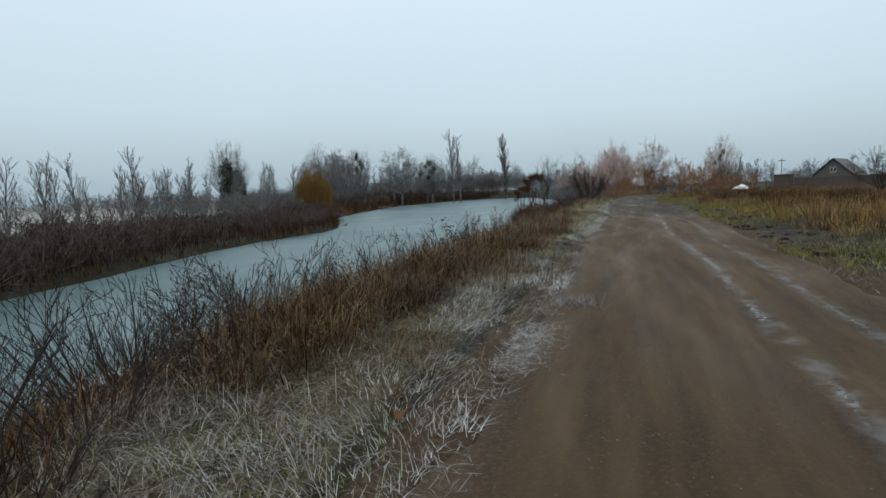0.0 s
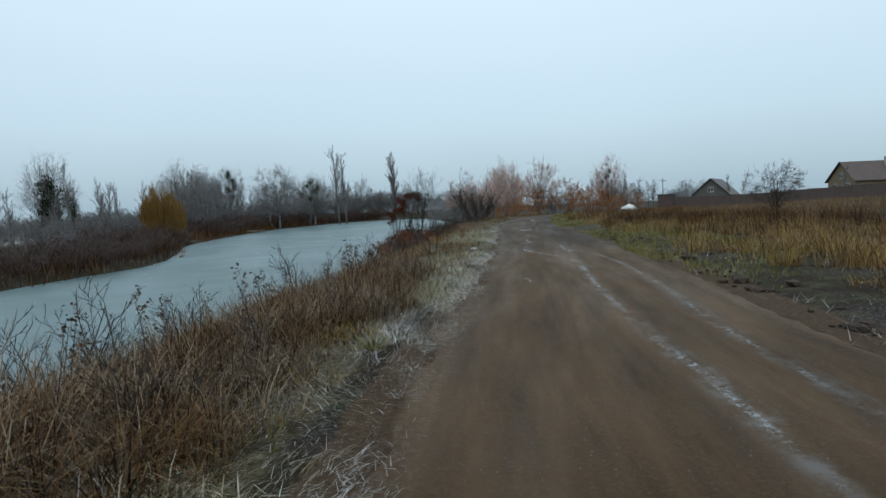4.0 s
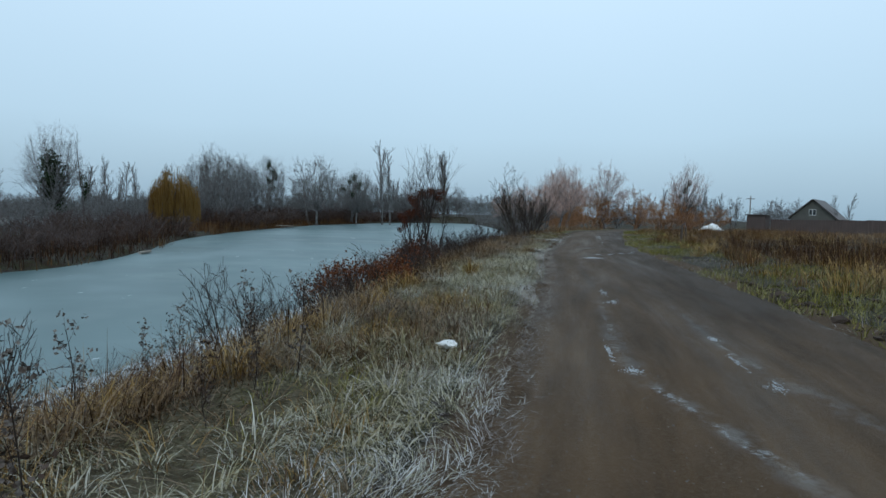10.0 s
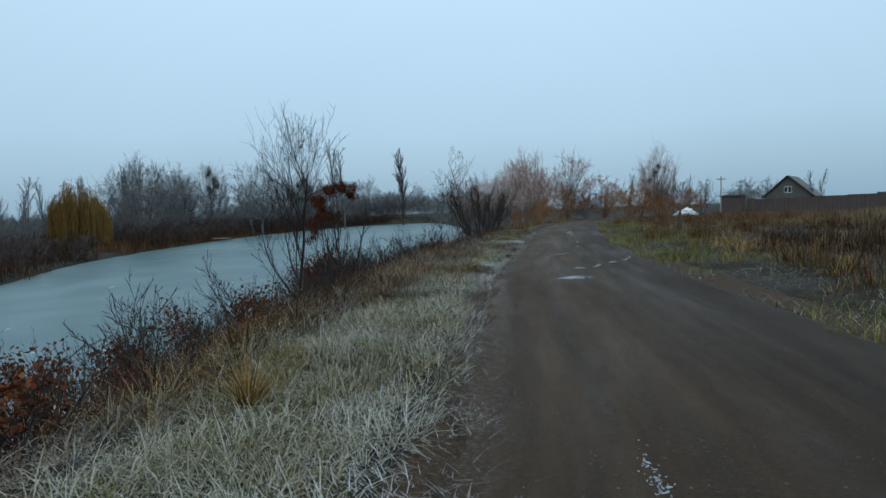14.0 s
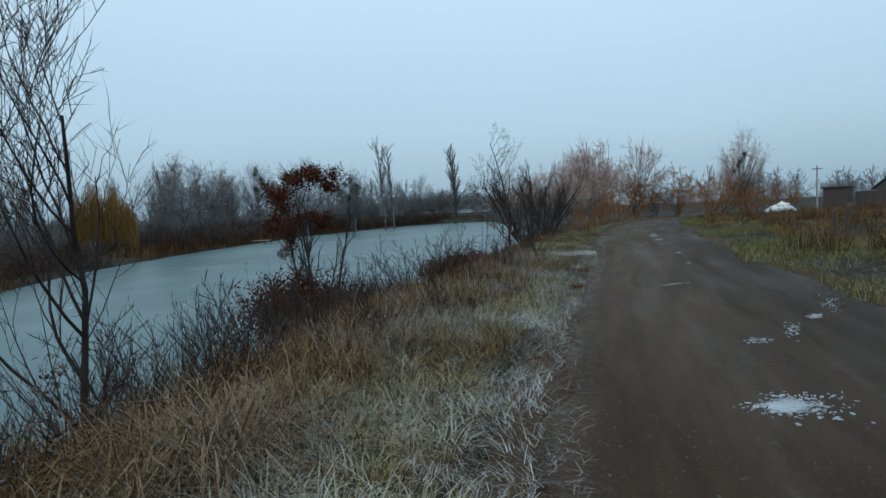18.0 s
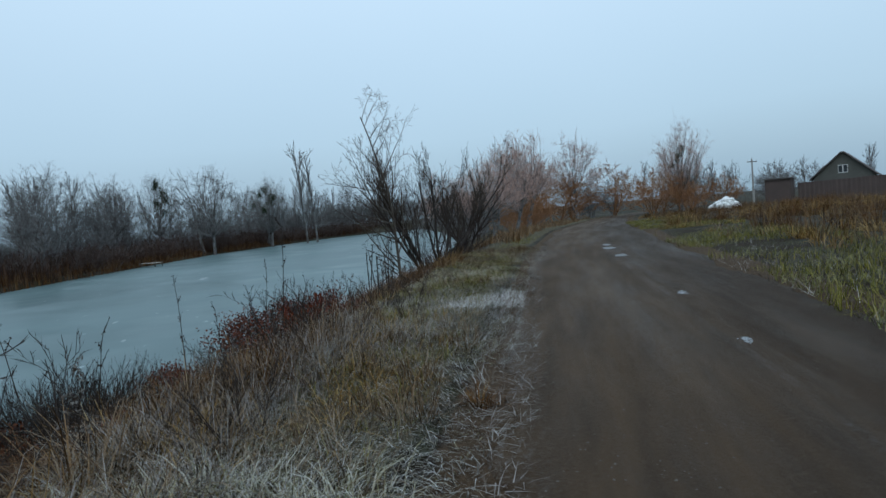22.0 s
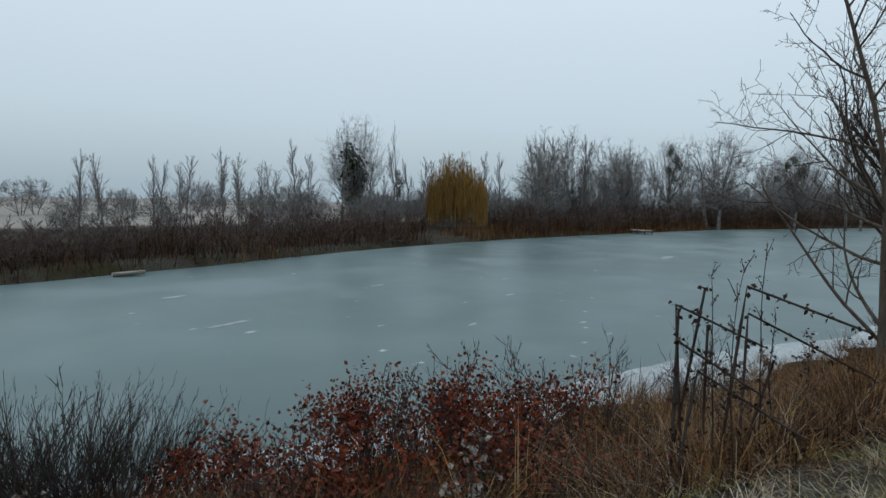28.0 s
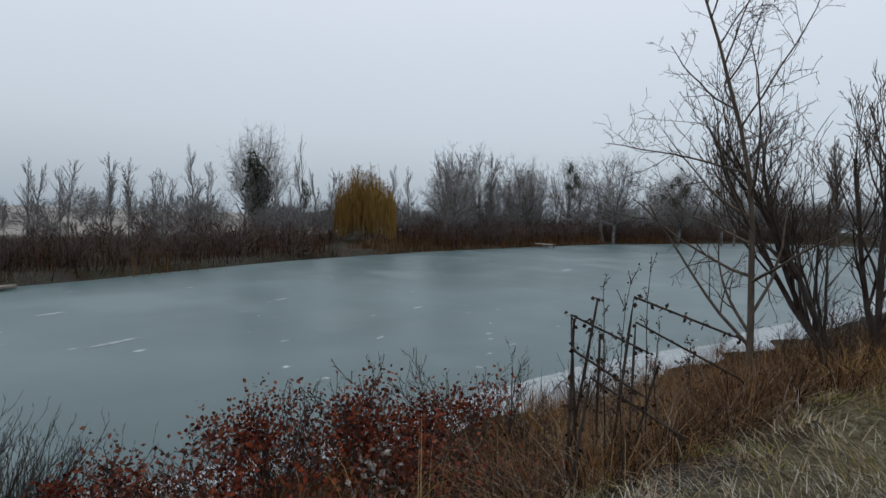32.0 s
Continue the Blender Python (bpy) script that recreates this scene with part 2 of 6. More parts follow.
def road_build(nt, bsdf):
    uv = nt.nodes.new("ShaderNodeUVMap").outputs[0]
    p = world_vec(nt)
    sep = nt.nodes.new("ShaderNodeSeparateXYZ")
    nt.links.new(uv, sep.inputs[0])
    u, v = sep.outputs["X"], sep.outputs["Y"]
    st = node(nt, "ShaderNodeMapping")
    st.inputs["Scale"].default_value = (2.2, 0.28, 1)
    nt.links.new(uv, st.inputs[0])
    streak = noise_out(nt, st.outputs[0], 1.6, 5.0, 0.6)
    fine, big = noise_out(nt, p, 38.0, 6.0, 0.75), noise_out(nt, st.outputs[0], 0.55, 5.0, 0.65)
    c = ramp(nt, streak, [(0.25, (0.044, 0.0258, 0.0112)), (0.5, (0.091, 0.0535, 0.0236)), (0.75, (0.142, 0.0855, 0.0392))])
    c = mix_colour(nt, math_node(nt, "MULTIPLY", step(nt, big, 0.35, 0.75), 0.40), c, (0.036, 0.024, 0.0145))
    c = mix_colour(nt, math_node(nt, "MULTIPLY", step(nt, fine, 0.50, 0.66), 0.45), c, (0.150, 0.110, 0.074))
    vor = node(nt, "ShaderNodeTexVoronoi", Scale=17.0)
    nt.links.new(p, vor.inputs["Vector"])
    pebble = math_node(nt, "MULTIPLY", step(nt, math_node(nt, "MULTIPLY", vor.outputs["Distance"], -1.0), -0.13, -0.07), step(nt, noise_out(nt, p, 3.1, 2.0), 0.52, 0.60))
    c = mix_colour(nt, math_node(nt, "MULTIPLY", pebble, 0.7), c, (0.27, 0.25, 0.23))
    # darker brown past v = 21, stronger towards the right
    dark_stretch = math_node(nt, "MULTIPLY", step(nt, v, 21.0, 29.0), math_node(nt, "MULTIPLY_ADD", step(nt, u, 1.2, 3.2), 0.34, 0.40))
    c = mix_colour(nt, dark_stretch, c, (0.027, 0.0195, 0.0140))
    # hoar frost and dirty ice left in two wheel tracks, breaking up along the way
    wob = math_node(nt, "MULTIPLY_ADD", noise_out(nt, st.outputs[0], 1.1, 6.0), 0.26, -0.13)

    def drift(start, end, by):
        n = nt.nodes.new("ShaderNodeMapRange")
        n.interpolation_type = "SMOOTHSTEP"
        for k, q in enumerate((start, end, 0.0, by)):
            n.inputs[k + 1].default_value = q
        nt.links.new(v, n.inputs[0])
        return n.outputs[0]

    first = math_node(nt, "ADD", math_node(nt, "ADD", math_node(nt, "ADD", 2.30, drift(12.0, 17.0, -0.2)), drift(20.5, 25.5, -1.1)), drift(34.0, 43.0, 1.0))
    second = math_node(nt, "ADD", math_node(nt, "ADD", 3.05, drift(20.0, 26.0, -0.95)), drift(28.0, 40.0, 0.10))
    chip = step(nt, noise_out(nt, p, 15.0, 7.0, 0.85), 0.46, 0.60)
    soft_n = step(nt, noise_out(nt, p, 2.4, 5.0, 0.7), 0.42, 0.66)
    gap = math_node(nt, "MULTIPLY_ADD", step(nt, noise_out(nt, p, 0.8, 4.0), 0.42, 0.58), 0.95, 0.05)
    core, haze = None, None
    for centre, width, far in ((first, 0.026, 0.85), (second, 0.020, 0.65)):
        d = math_node(nt, "ABSOLUTE", math_node(nt, "SUBTRACT", math_node(nt, "ADD", u, wob), centre))
        line = math_node(nt, "MULTIPLY", math_node(nt, "SUBTRACT", 1.0, step(nt, d, width * 0.5, width * 2.6)), far)
        band = math_node(nt, "MULTIPLY", math_node(nt, "SUBTRACT", 1.0, step(nt, d, 0.02, 0.17)), far)
        core = line if core is None else math_node(nt, "MAXIMUM", core, line)
        haze = band if haze is None else math_node(nt, "MAXIMUM", haze, band)
    core = math_node(nt, "MULTIPLY", math_node(nt, "MULTIPLY", core, chip), gap)
    haze = math_node(nt, "MULTIPLY", math_node(nt, "MULTIPLY", haze, soft_n), 0.30)
    total = math_node(nt, "MAXIMUM", core, haze)
    fade = math_node(nt, "SUBTRACT", 1.0, math_node(nt, "MULTIPLY", step(nt, v, 20.0, 31.0), 0.90))
    total = math_node(nt, "MULTIPLY", total, fade)
    edge = math_node(nt, "MULTIPLY", math_node(nt, "SUBTRACT", 1.0, step(nt, u, 0.0, 0.55)), step(nt, noise_out(nt, p, 24.0, 5.0, 0.75), 0.50, 0.62))
    total = math_node(nt, "MAXIMUM", total, math_node(nt, "MULTIPLY", edge, 0.16))
    c = mix_colour(nt, total, c, (0.42, 0.45, 0.47))
    nt.links.new(c, bsdf.inputs["Base Color"])
    wet = ramp(nt, big, [(0.35, (0.55, 0.55, 0.55)), (0.65, (0.85, 0.85, 0.85))])
    nt.links.new(wet, bsdf.inputs["Roughness"])
    bsdf.inputs["Specular IOR Level"].default_value = 0.16
    bump(nt, bsdf, math_node(nt, "ADD", fine, math_node(nt, "MULTIPLY", pebble, 0.4)), 1.0, 0.025)


def ice_build(nt, bsdf):
    p = world_vec(nt)
    big, mid_n, fine = noise_out(nt, p, 0.07, 3.0), noise_out(nt, p, 0.22, 3.0, 0.5), noise_out(nt, p, 6.0, 4.0)
    c = ramp(nt, big, [(0.3, (0.068, 0.112, 0.112)), (0.55, (0.092, 0.145, 0.146)), (0.75, (0.130, 0.190, 0.190))])
    c = mix_colour(nt, math_node(nt, "MULTIPLY", step(nt, mid_n, 0.50, 0.72), 0.40), c, (0.22, 0.275, 0.28))
    vor = node(nt, "ShaderNodeTexVoronoi", Scale=1.1)
    vor.inputs["Randomness"].default_value = 1.0
    warp = node(nt, "ShaderNodeMapping")
    warp.inputs["Scale"].default_value = (1.0, 0.45, 1.0)
    nt.links.new(p, warp.inputs[0])
    nt.links.new(warp.outputs[0], vor.inputs["Vector"])
    spot = math_node(nt, "MULTIPLY", math_node(nt, "SUBTRACT", 1.0, step(nt, vor.outputs["Distance"], 0.03, 0.11)), step(nt, fine, 0.45, 0.6))
    c = mix_colour(nt, math_node(nt, "MULTIPLY", spot, 0.85), c, (0.56, 0.62, 0.64))
    nt.links.new(c, bsdf.inputs["Base Color"])
    nt.links.new(ramp(nt, mid_n, [(0.3, (0.30, 0.30, 0.30)), (0.7, (0.42, 0.42, 0.42))]), bsdf.inputs["Roughness"])
    bsdf.inputs["IOR"].default_value = 1.31
    bump(nt, bsdf, math_node(nt, "ADD", mid_n, math_node(nt, "MULTIPLY", fine, 0.2)), 0.03, 0.02)


M_GROUND = material("frosty_soil", ground_build)
M_ROAD = material("dirt_road", road_build)
M_ICE = material("pond_ice", ice_build)
M_FROSTGRASS = grass_material("frosted_grass", [(0.072, 0.0645, 0.026), (0.182, 0.159, 0.078), (0.275, 0.246, 0.143), (0.338, 0.306, 0.216), (0.425, 0.399, 0.335)], frost=0.6)
M_GREEN = grass_material("green_grass", [(0.040, 0.044, 0.006), (0.11, 0.108, 0.016), (0.18, 0.160, 0.030), (0.22, 0.175, 0.058)], frost=0.25)
M_TAN = grass_material("dry_grass", [(0.0396, 0.0211, 0.0088), (0.114, 0.0616, 0.0238), (0.202, 0.121, 0.051), (0.141, 0.0924, 0.051), (0.273, 0.198, 0.119)], frost=0.18)
M_ORANGE = grass_material("russet_grass", [(0.0197, 0.00902, 0.0041), (0.0615, 0.0271, 0.00902), (0.123, 0.059, 0.018), (0.164, 0.0943, 0.0369)], frost=0.12)
M_STRAW = grass_material("straw", [(0.085, 0.068, 0.055), (0.18, 0.152, 0.135), (0.30, 0.275, 0.26)], frost=0.6)
M_HOAR = grass_material("hoar_straw", [(0.112, 0.0975, 0.0825), (0.25, 0.231, 0.206), (0.413, 0.398, 0.381), (0.6, 0.594, 0.587)], frost=0.5)
M_RUSTLEAF = grass_material("rusty_leaves", [(0.06, 0.018, 0.008), (0.12, 0.040, 0.016), (0.19, 0.075, 0.03)], rough=0.8)
M_RIME = grass_material("rimed_grass", [(0.0234, 0.0125, 0.00624), (0.078, 0.0452, 0.0203), (0.144, 0.092, 0.0468), (0.242, 0.183, 0.121)], frost=0.28)
M_BARK = bark_material("bark", (0.035, 0.028, 0.022), (0.12, 0.10, 0.08))
M_BARK_PALE = bark_material("pale_bark", (0.035, 0.029, 0.021), (0.13, 0.11, 0.08))
M_TWIG = bark_material("bare_twigs", (0.028, 0.021, 0.016), (0.085, 0.066, 0.052))
# far twigs: hoar frost, and a paler base that stands in for haze
M_TWIG_GREY = bark_material("frosted_hazy_twigs", (0.062, 0.056, 0.050), (0.15, 0.138, 0.126), frost=0.28)
M_TWIG_PINK = bark_material("reddish_twigs", (0.30, 0.175, 0.13), (0.52, 0.35, 0.28), frost=0.3)
M_TWIG_RUST = bark_material("rusty_twigs", (0.18, 0.085, 0.04), (0.36, 0.20, 0.10))
M_UNDER = bark_material("undergrowth_stems", (0.038, 0.022, 0.016), (0.10, 0.062, 0.046), frost=0.12)
# bark of distant trees, lightened in its colour in place of haze
M_BARK_FAR = bark_material("hazy_bark", (0.06, 0.052, 0.045), (0.15, 0.135, 0.12), frost=0.3)
M_VINE = grass_material("vine_leaves", [(0.020, 0.006, 0.004), (0.055, 0.016, 0.009), (0.10, 0.033, 0.017), (0.14, 0.062, 0.032)], rough=0.8)
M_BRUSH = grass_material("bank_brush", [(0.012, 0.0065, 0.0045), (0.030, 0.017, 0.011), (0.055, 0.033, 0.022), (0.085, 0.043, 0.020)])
M_WILLOW = grass_material("willow_strands", [(0.10, 0.056, 0.016), (0.19, 0.108, 0.029), (0.27, 0.160, 0.042), (0.22, 0.145, 0.058)])
M_IVY = grass_material("ivy_leaves", [(0.012, 0.020, 0.010), (0.025, 0.042, 0.018), (0.04, 0.055, 0.025)], rough=0.6)
M_RED = grass_material("red_leaves", [(0.030, 0.007, 0.005), (0.085, 0.017, 0.009), (0.17, 0.038, 0.016), (0.12, 0.042, 0.018)], rough=0.7, frost=0.08)
M_DEAD = grass_material("dead_leaves", [(0.07, 0.03, 0.015), (0.13, 0.06, 0.03), (0.19, 0.10, 0.05)], rough=0.85)
M_WEED = bark_material("weed_stems", (0.012, 0.008, 0.006), (0.048, 0.033, 0.024), frost=0.06)
M_SEED = grass_material("seed_heads", [(0.02, 0.013, 0.010), (0.06, 0.04, 0.03), (0.14, 0.115, 0.10)], frost=0.35)
M_WITHER = grass_material("withered_leaves", [(0.014, 0.009, 0.007), (0.035, 0.022, 0.016), (0.06, 0.04, 0.03)])
M_MEADOW = grass_material("golden_grass", [(0.065, 0.036, 0.010), (0.18, 0.105, 0.028), (0.28, 0.175, 0.055), (0.31, 0.22, 0.09)], frost=0.15)
M_YELLOW = grass_material("yellow_leaf", [(0.55, 0.38, 0.04), (0.62, 0.48, 0.10)])
M_PLASTER = plain_material("grey_plaster", (0.085, 0.085, 0.072))
M_YELLOWWALL = plain_material("ochre_plaster", (0.17, 0.125, 0.07))
M_ROOF = plain_material("dark_roof_sheet", (0.075, 0.062, 0.055), rough=0.6)
M_ROOF2 = plain_material("brown_roof_sheet", (0.075, 0.050, 0.040), rough=0.6)
M_FENCE = plain_material("brown_fence_sheet", (0.070, 0.048, 0.040), rough=0.6)
M_POST = plain_material("weathered_wood", (0.075, 0.055, 0.042), rough=0.9, scale=20.0)
M_PALEWOOD = plain_material("pale_wood", (0.30, 0.27, 0.23), rough=0.9, scale=20.0)
M_CONCRETE = plain_material("concrete", (0.32, 0.31, 0.29), rough=0.9)
M_RUBBLE = plain_material("white_lime_rubble", (0.72, 0.72, 0.70), rough=0.9, vary=0.15)
M_GLASS = plain_material("window_glass", (0.03, 0.035, 0.04), rough=0.08, vary=0.1)
M_FRAME = plain_material("white_window_frame", (0.62, 0.62, 0.60))
M_SOIL = plain_material("dug_earth", (0.040, 0.026, 0.017), rough=0.95, vary=0.5, scale=14.0)
M_STONE = plain_material("road_pebbles", (0.11, 0.095, 0.08), rough=0.85)
M_FROSTICE = plain_material("crushed_ice", (0.34, 0.36, 0.375), rough=0.7, vary=0.4, scale=22.0)
M_RIM = plain_material("rim_ice", (0.29, 0.33, 0.34), rough=0.45, vary=0.45, scale=5.0)
M_PUDDLE = plain_material("puddle_ice", (0.035, 0.033, 0.030), rough=0.38, vary=0.3, scale=6.0)

# ---- meshes ----
def link_mesh(name, verts, faces, mat, parent=None, label="", smooth=False, uvs=None):
    """Links vertices and faces (rows of one length, or a list of several) as one object."""
    me = bpy.data.meshes.new(name)
    me.from_pydata(np.asarray(verts).tolist(), [], faces.tolist() if isinstance(faces, np.ndarray) else faces)
    if smooth:
        me.polygons.foreach_set("use_smooth", [True] * len(me.polygons))
    me.materials.append(mat)
    if uvs is not None:
        lay = me.uv_layers.new(name="UVMap")
        idx = np.zeros(len(me.loops), dtype=np.int32)
        me.loops.foreach_get("vertex_index", idx)
        lay.data.foreach_set("uv", np.asarray(uvs)[idx].ravel())
    ob = new(name, me)
    if parent:
        ob.parent = parent
    if label:
        tagged(ob, label)
    return ob


def part(name, bm, mat, parent=None, label=""):
    me = bpy.data.meshes.new(name)
    bm.to_mesh(me)
    bm.free()
    me.materials.append(mat)
    ob = new(name, me)
    if parent:
        ob.parent = parent
    if label:
        tagged(ob, label)
    return ob


def thing(name, label, category, at=(0, 0, 0), group="", turn=0.0):
    ob = new(name)
    ob.empty_display_size = 0.2
    ob.matrix_basis = pose(*at, 0, 0, turn)
    return tagged(ob, label, category, group)


def box(bm, x0, x1, y0, y1, z0, z1, bevel=0.0):
    v = bmesh.ops.create_cube(bm, size=1.0)["verts"]
    bmesh.ops.scale(bm, verts=v, vec=(x1 - x0, y1 - y0, z1 - z0))
    bmesh.ops.translate(bm, verts=v, vec=((x0 + x1) / 2, (y0 + y1) / 2, (z0 + z1) / 2))
    if bevel:
        bmesh.ops.bevel(bm, geom=list({e for w in v for e in w.link_edges}), offset=bevel, segments=1, affect="EDGES")
    return bm


def tubes(segs, sides):
    """Vertices and quads for rows of x0 y0 z0 x1 y1 z1 r0 r1."""
    s = np.asarray(segs, dtype=float)
    a, b, r0, r1 = s[:, 0:3], s[:, 3:6], s[:, 6], s[:, 7]
    d = b - a
    d /= np.maximum(np.linalg.norm(d, axis=1), 1e-9)[:, None]
    ref = np.where(np.abs(d[:, 2:3]) > 0.9, np.array([[1.0, 0, 0]]), np.array([[0, 0, 1.0]]))
    p = np.cross(d, ref)
    p /= np.maximum(np.linalg.norm(p, axis=1), 1e-9)[:, None]
    q = np.cross(d, p)
    ang = np.arange(sides) * 2 * np.pi / sides
    ring = p[:, None] * np.cos(ang)[None, :, None] + q[:, None] * np.sin(ang)[None, :, None]
    v = np.concatenate([a[:, None] + ring * r0[:, None, None], b[:, None] + ring * r1[:, None, None]], 1)
    n, k = len(s), np.arange(sides)
    base = (np.arange(n) * 2 * sides)[:, None]
    f = np.stack([base + k, base + (k + 1) % sides, base + sides + (k + 1) % sides, base + sides + k], 2)
    return v.reshape(-1, 3), f.reshape(-1, 4)


def spikes(segs):
    """Three-sided tapering twigs that end in a point, for rows of x0 y0 z0 x1 y1 z1 r0 r1."""
    v, f = tubes(segs, 3)
    n = len(v) // 6
    v = v.reshape(n, 6, 3)
    v[:, 3] = v[:, 3:].mean(1)
    i = (np.arange(n) * 4)[:, None]
    f = np.concatenate([i + np.array([a, b, 3]) for a, b in ((0, 1), (1, 2), (2, 0))])
    return v[:, :4].reshape(-1, 3), f


def leaf_quads(points, size, rng, droop=0.0):
    """Small bent leaves, two triangles each, at the given points."""
    p = np.asarray(points)
    n = len(p)
    a = rng.normal(size=(n, 3))
    a[:, 2] -= droop
    a /= np.linalg.norm(a, axis=1)[:, None]
    b = np.cross(a, rng.normal(size=(n, 3)))
    b /= np.maximum(np.linalg.norm(b, axis=1), 1e-6)[:, None]
    s = (size * rng.uniform(0.6, 1.3, n))[:, None]
    c = np.cross(a, b)
    v = np.stack([p, p + a * s * 0.5 + b * s * 0.38 + c * s * 0.1, p + a * s, p + a * s * 0.5 - b * s * 0.38 + c * s * 0.1], 1)
    f = np.arange(n * 4).reshape(n, 4)
    return v.reshape(-1, 3), f


# ---- shape of the land ----
ICE_Z = -1.80
EDGE_Y = [-40, 0, 5, 9, 13, 18, 26, 32, 36.5, 41, 46, 50, 58, 72, 94, 106, 116, 130, 170]
EDGE_X = [-14.0, -1.0, 0.56, 1.95, 3.10, 4.93, 7.60, 9.45, 10.58, 12.02, 13.85, 15.20, 18.05, 23.9, 34.8, 41.0, 50.0, 66.0, 118.0]
FAR_Y = [-60, 0, 18, 34, 43, 49, 54, 57, 62, 75, 90, 115, 138, 160, 185, 205, 215]
FAR_X = [-12, -14, -14.2, -13.4, -11.6, -9.6, -9.2, -9.6, -10.6, -13.2, -14.2, -12.5, -9.5, -2, 8, 22, 30]
NEAR_Y = [-60, 0, 50, 58, 70, 85, 110, 150, 190, 205, 215]
NEAR_X = [-27, -8.4, 7.8, 10.2, 14.4, 18.6, 24.0, 28.0, 30.0, 28.0, 30.0]


def curve(y, ys, xs):
    """Piecewise line, softened at its corners."""
    return sum(np.interp(np.asarray(y, dtype=float) + o, ys, xs) for o in (-1.5, -0.75, 0, 0.75, 1.5)) / 5


def road_left(y):
    return curve(y, EDGE_Y, EDGE_X)


def road_width(y):
    return np.interp(y, [0, 25, 36, 46, 62, 110], [3.8, 3.75, 3.7, 3.45, 3.9, 4.3])


def wave(x, y, k, seed):
    r = np.random.RandomState(seed)
    out = 0
    for _ in range(6):
        a, ph, f = r.uniform(0, 6.28), r.uniform(0, 6.28), k * r.uniform(0.6, 1.7)
        out = out + np.sin((x * np.cos(a) + y * np.sin(a)) * f + ph)
    return out / 6


def patchy(x, y, k, seed):
    """Soft random patches, about -1 to 1, of size 1 / k metres."""
    table = np.random.RandomState(seed).uniform(-1, 1, (64, 64))
    out = 0
    for q, amount in ((1.0, 0.9), (2.3, 0.5)):
        a, b = np.asarray(x) * k * q + 500.3, np.asarray(y) * k * q + 500.7
        i, j = np.floor(a).astype(int), np.floor(b).astype(int)
        s, t = smooth(a - i), smooth(b - j)
        i, j, i1, j1 = i % 64, j % 64, (i + 1) % 64, (j + 1) % 64
        out = out + amount * ((table[i, j] * (1 - s) + table[i1, j] * s) * (1 - t) + (table[i, j1] * (1 - s) + table[i1, j1] * s) * t)
    return out


def smooth(t):
    t = np.clip(t, 0, 1)
    return t * t * (3 - 2 * t)


def road_z(y):
    return -0.55 * smooth((np.asarray(y) - 62) / 45)


def height(x, y):
    """The ground's height."""
    x, y = np.asarray(x, dtype=float), np.asarray(y, dtype=float)
    xl = road_left(y)
    u, w = (x - xl) * 0.95, road_width(y)
    rz = road_z(y)
    near = curve(y, NEAR_Y, NEAR_X) + 0.25 * wave(y, y * 0, 0.9, 3)
    far = curve(y, FAR_Y, FAR_X) + 0.35 * wave(y, y * 0, 0.6, 4)
    # verge and bank down to the near shore
    verge = rz + 0.05 + 0.05 * wave(x, y, 1.6, 1) + 0.09 * np.clip(patchy(x, y, 1.25, 55), 0, 1) * smooth((-0.45 - u) / 0.7) * (y > -12) * (y < 70)
    top = xl - 2.1 / 0.95
    t = np.clip((top - x) / np.maximum(top - near, 0.5), 0, 1.6)
    bank = verge + (ICE_Z - 0.05 - verge) * (0.22 * t + 0.28 * smooth(t) + 0.5 * (1 - np.abs(1 - t) ** 1.8 * np.sign(1 - t))) + 0.06 * wave(x, y, 2.3, 2) * np.clip(t * 4, 0, 1)
    z = np.where(u < 0, np.where(x > top, verge, bank), 0)
    # meadow beside the road
    m = u - w
    meadow = rz + 0.04 + 0.10 * smooth(m / 2.5) + 0.05 * wave(x, y, 1.1, 5) * smooth(m / 2) + 0.45 * smooth((m - 24) / 20) + 0.02 * m * (m > 0) * 0
    z = np.where(u > w, meadow, z)
    # the soil meets the road's ragged edges just under its surface
    z = np.where(u < 0, z + (rz - 0.005 - z) * smooth((u + 0.35) / 0.35) * (u > -0.35), z)
    edge = np.maximum(smooth((0.80 - u) / 0.35), smooth((u - w + 0.60) / 0.3))
    z = np.where((u >= 0) & (u <= w), rz - 0.09 + 0.085 * edge, z)
    # the bed of the pond, then the far bank and the field behind it
    z = np.where(x < near, np.minimum(z, ICE_Z - 0.25), z)
    b = far - x
    farland = ICE_Z - 0.25 + 0.6 * smooth(b / 1.6) + 0.25 * smooth((b - 1.6) / 6) + 0.08 * wave(x, y, 0.7, 6)
    farland = farland - 1.3 * smooth((b - 22) / 50) - 3.0 * smooth((b - 60) / 300)
    pond_end = np.clip((y - 195) / 15, 0, 1)
    z = np.where((b > -0.2) & (y < 215), np.maximum(farland, np.where(x < near, z, -9)), z)
    z = z + (0.2 - z) * smooth(pond_end) * (x > -40) * (x < 60)
    return z


def surface(name, xs, ys, fz, mat):
    gx, gy = np.meshgrid(xs, ys)
    v = np.stack([gx.ravel(), gy.ravel(), fz(gx, gy).ravel()], 1)
    nx, ny = len(xs), len(ys)
    i = (np.arange(ny - 1)[:, None] * nx + np.arange(nx - 1)[None, :]).ravel()
    return link_mesh(name, v, np.stack([i, i + 1, i + nx + 1, i + nx], 1), mat, smooth=True)


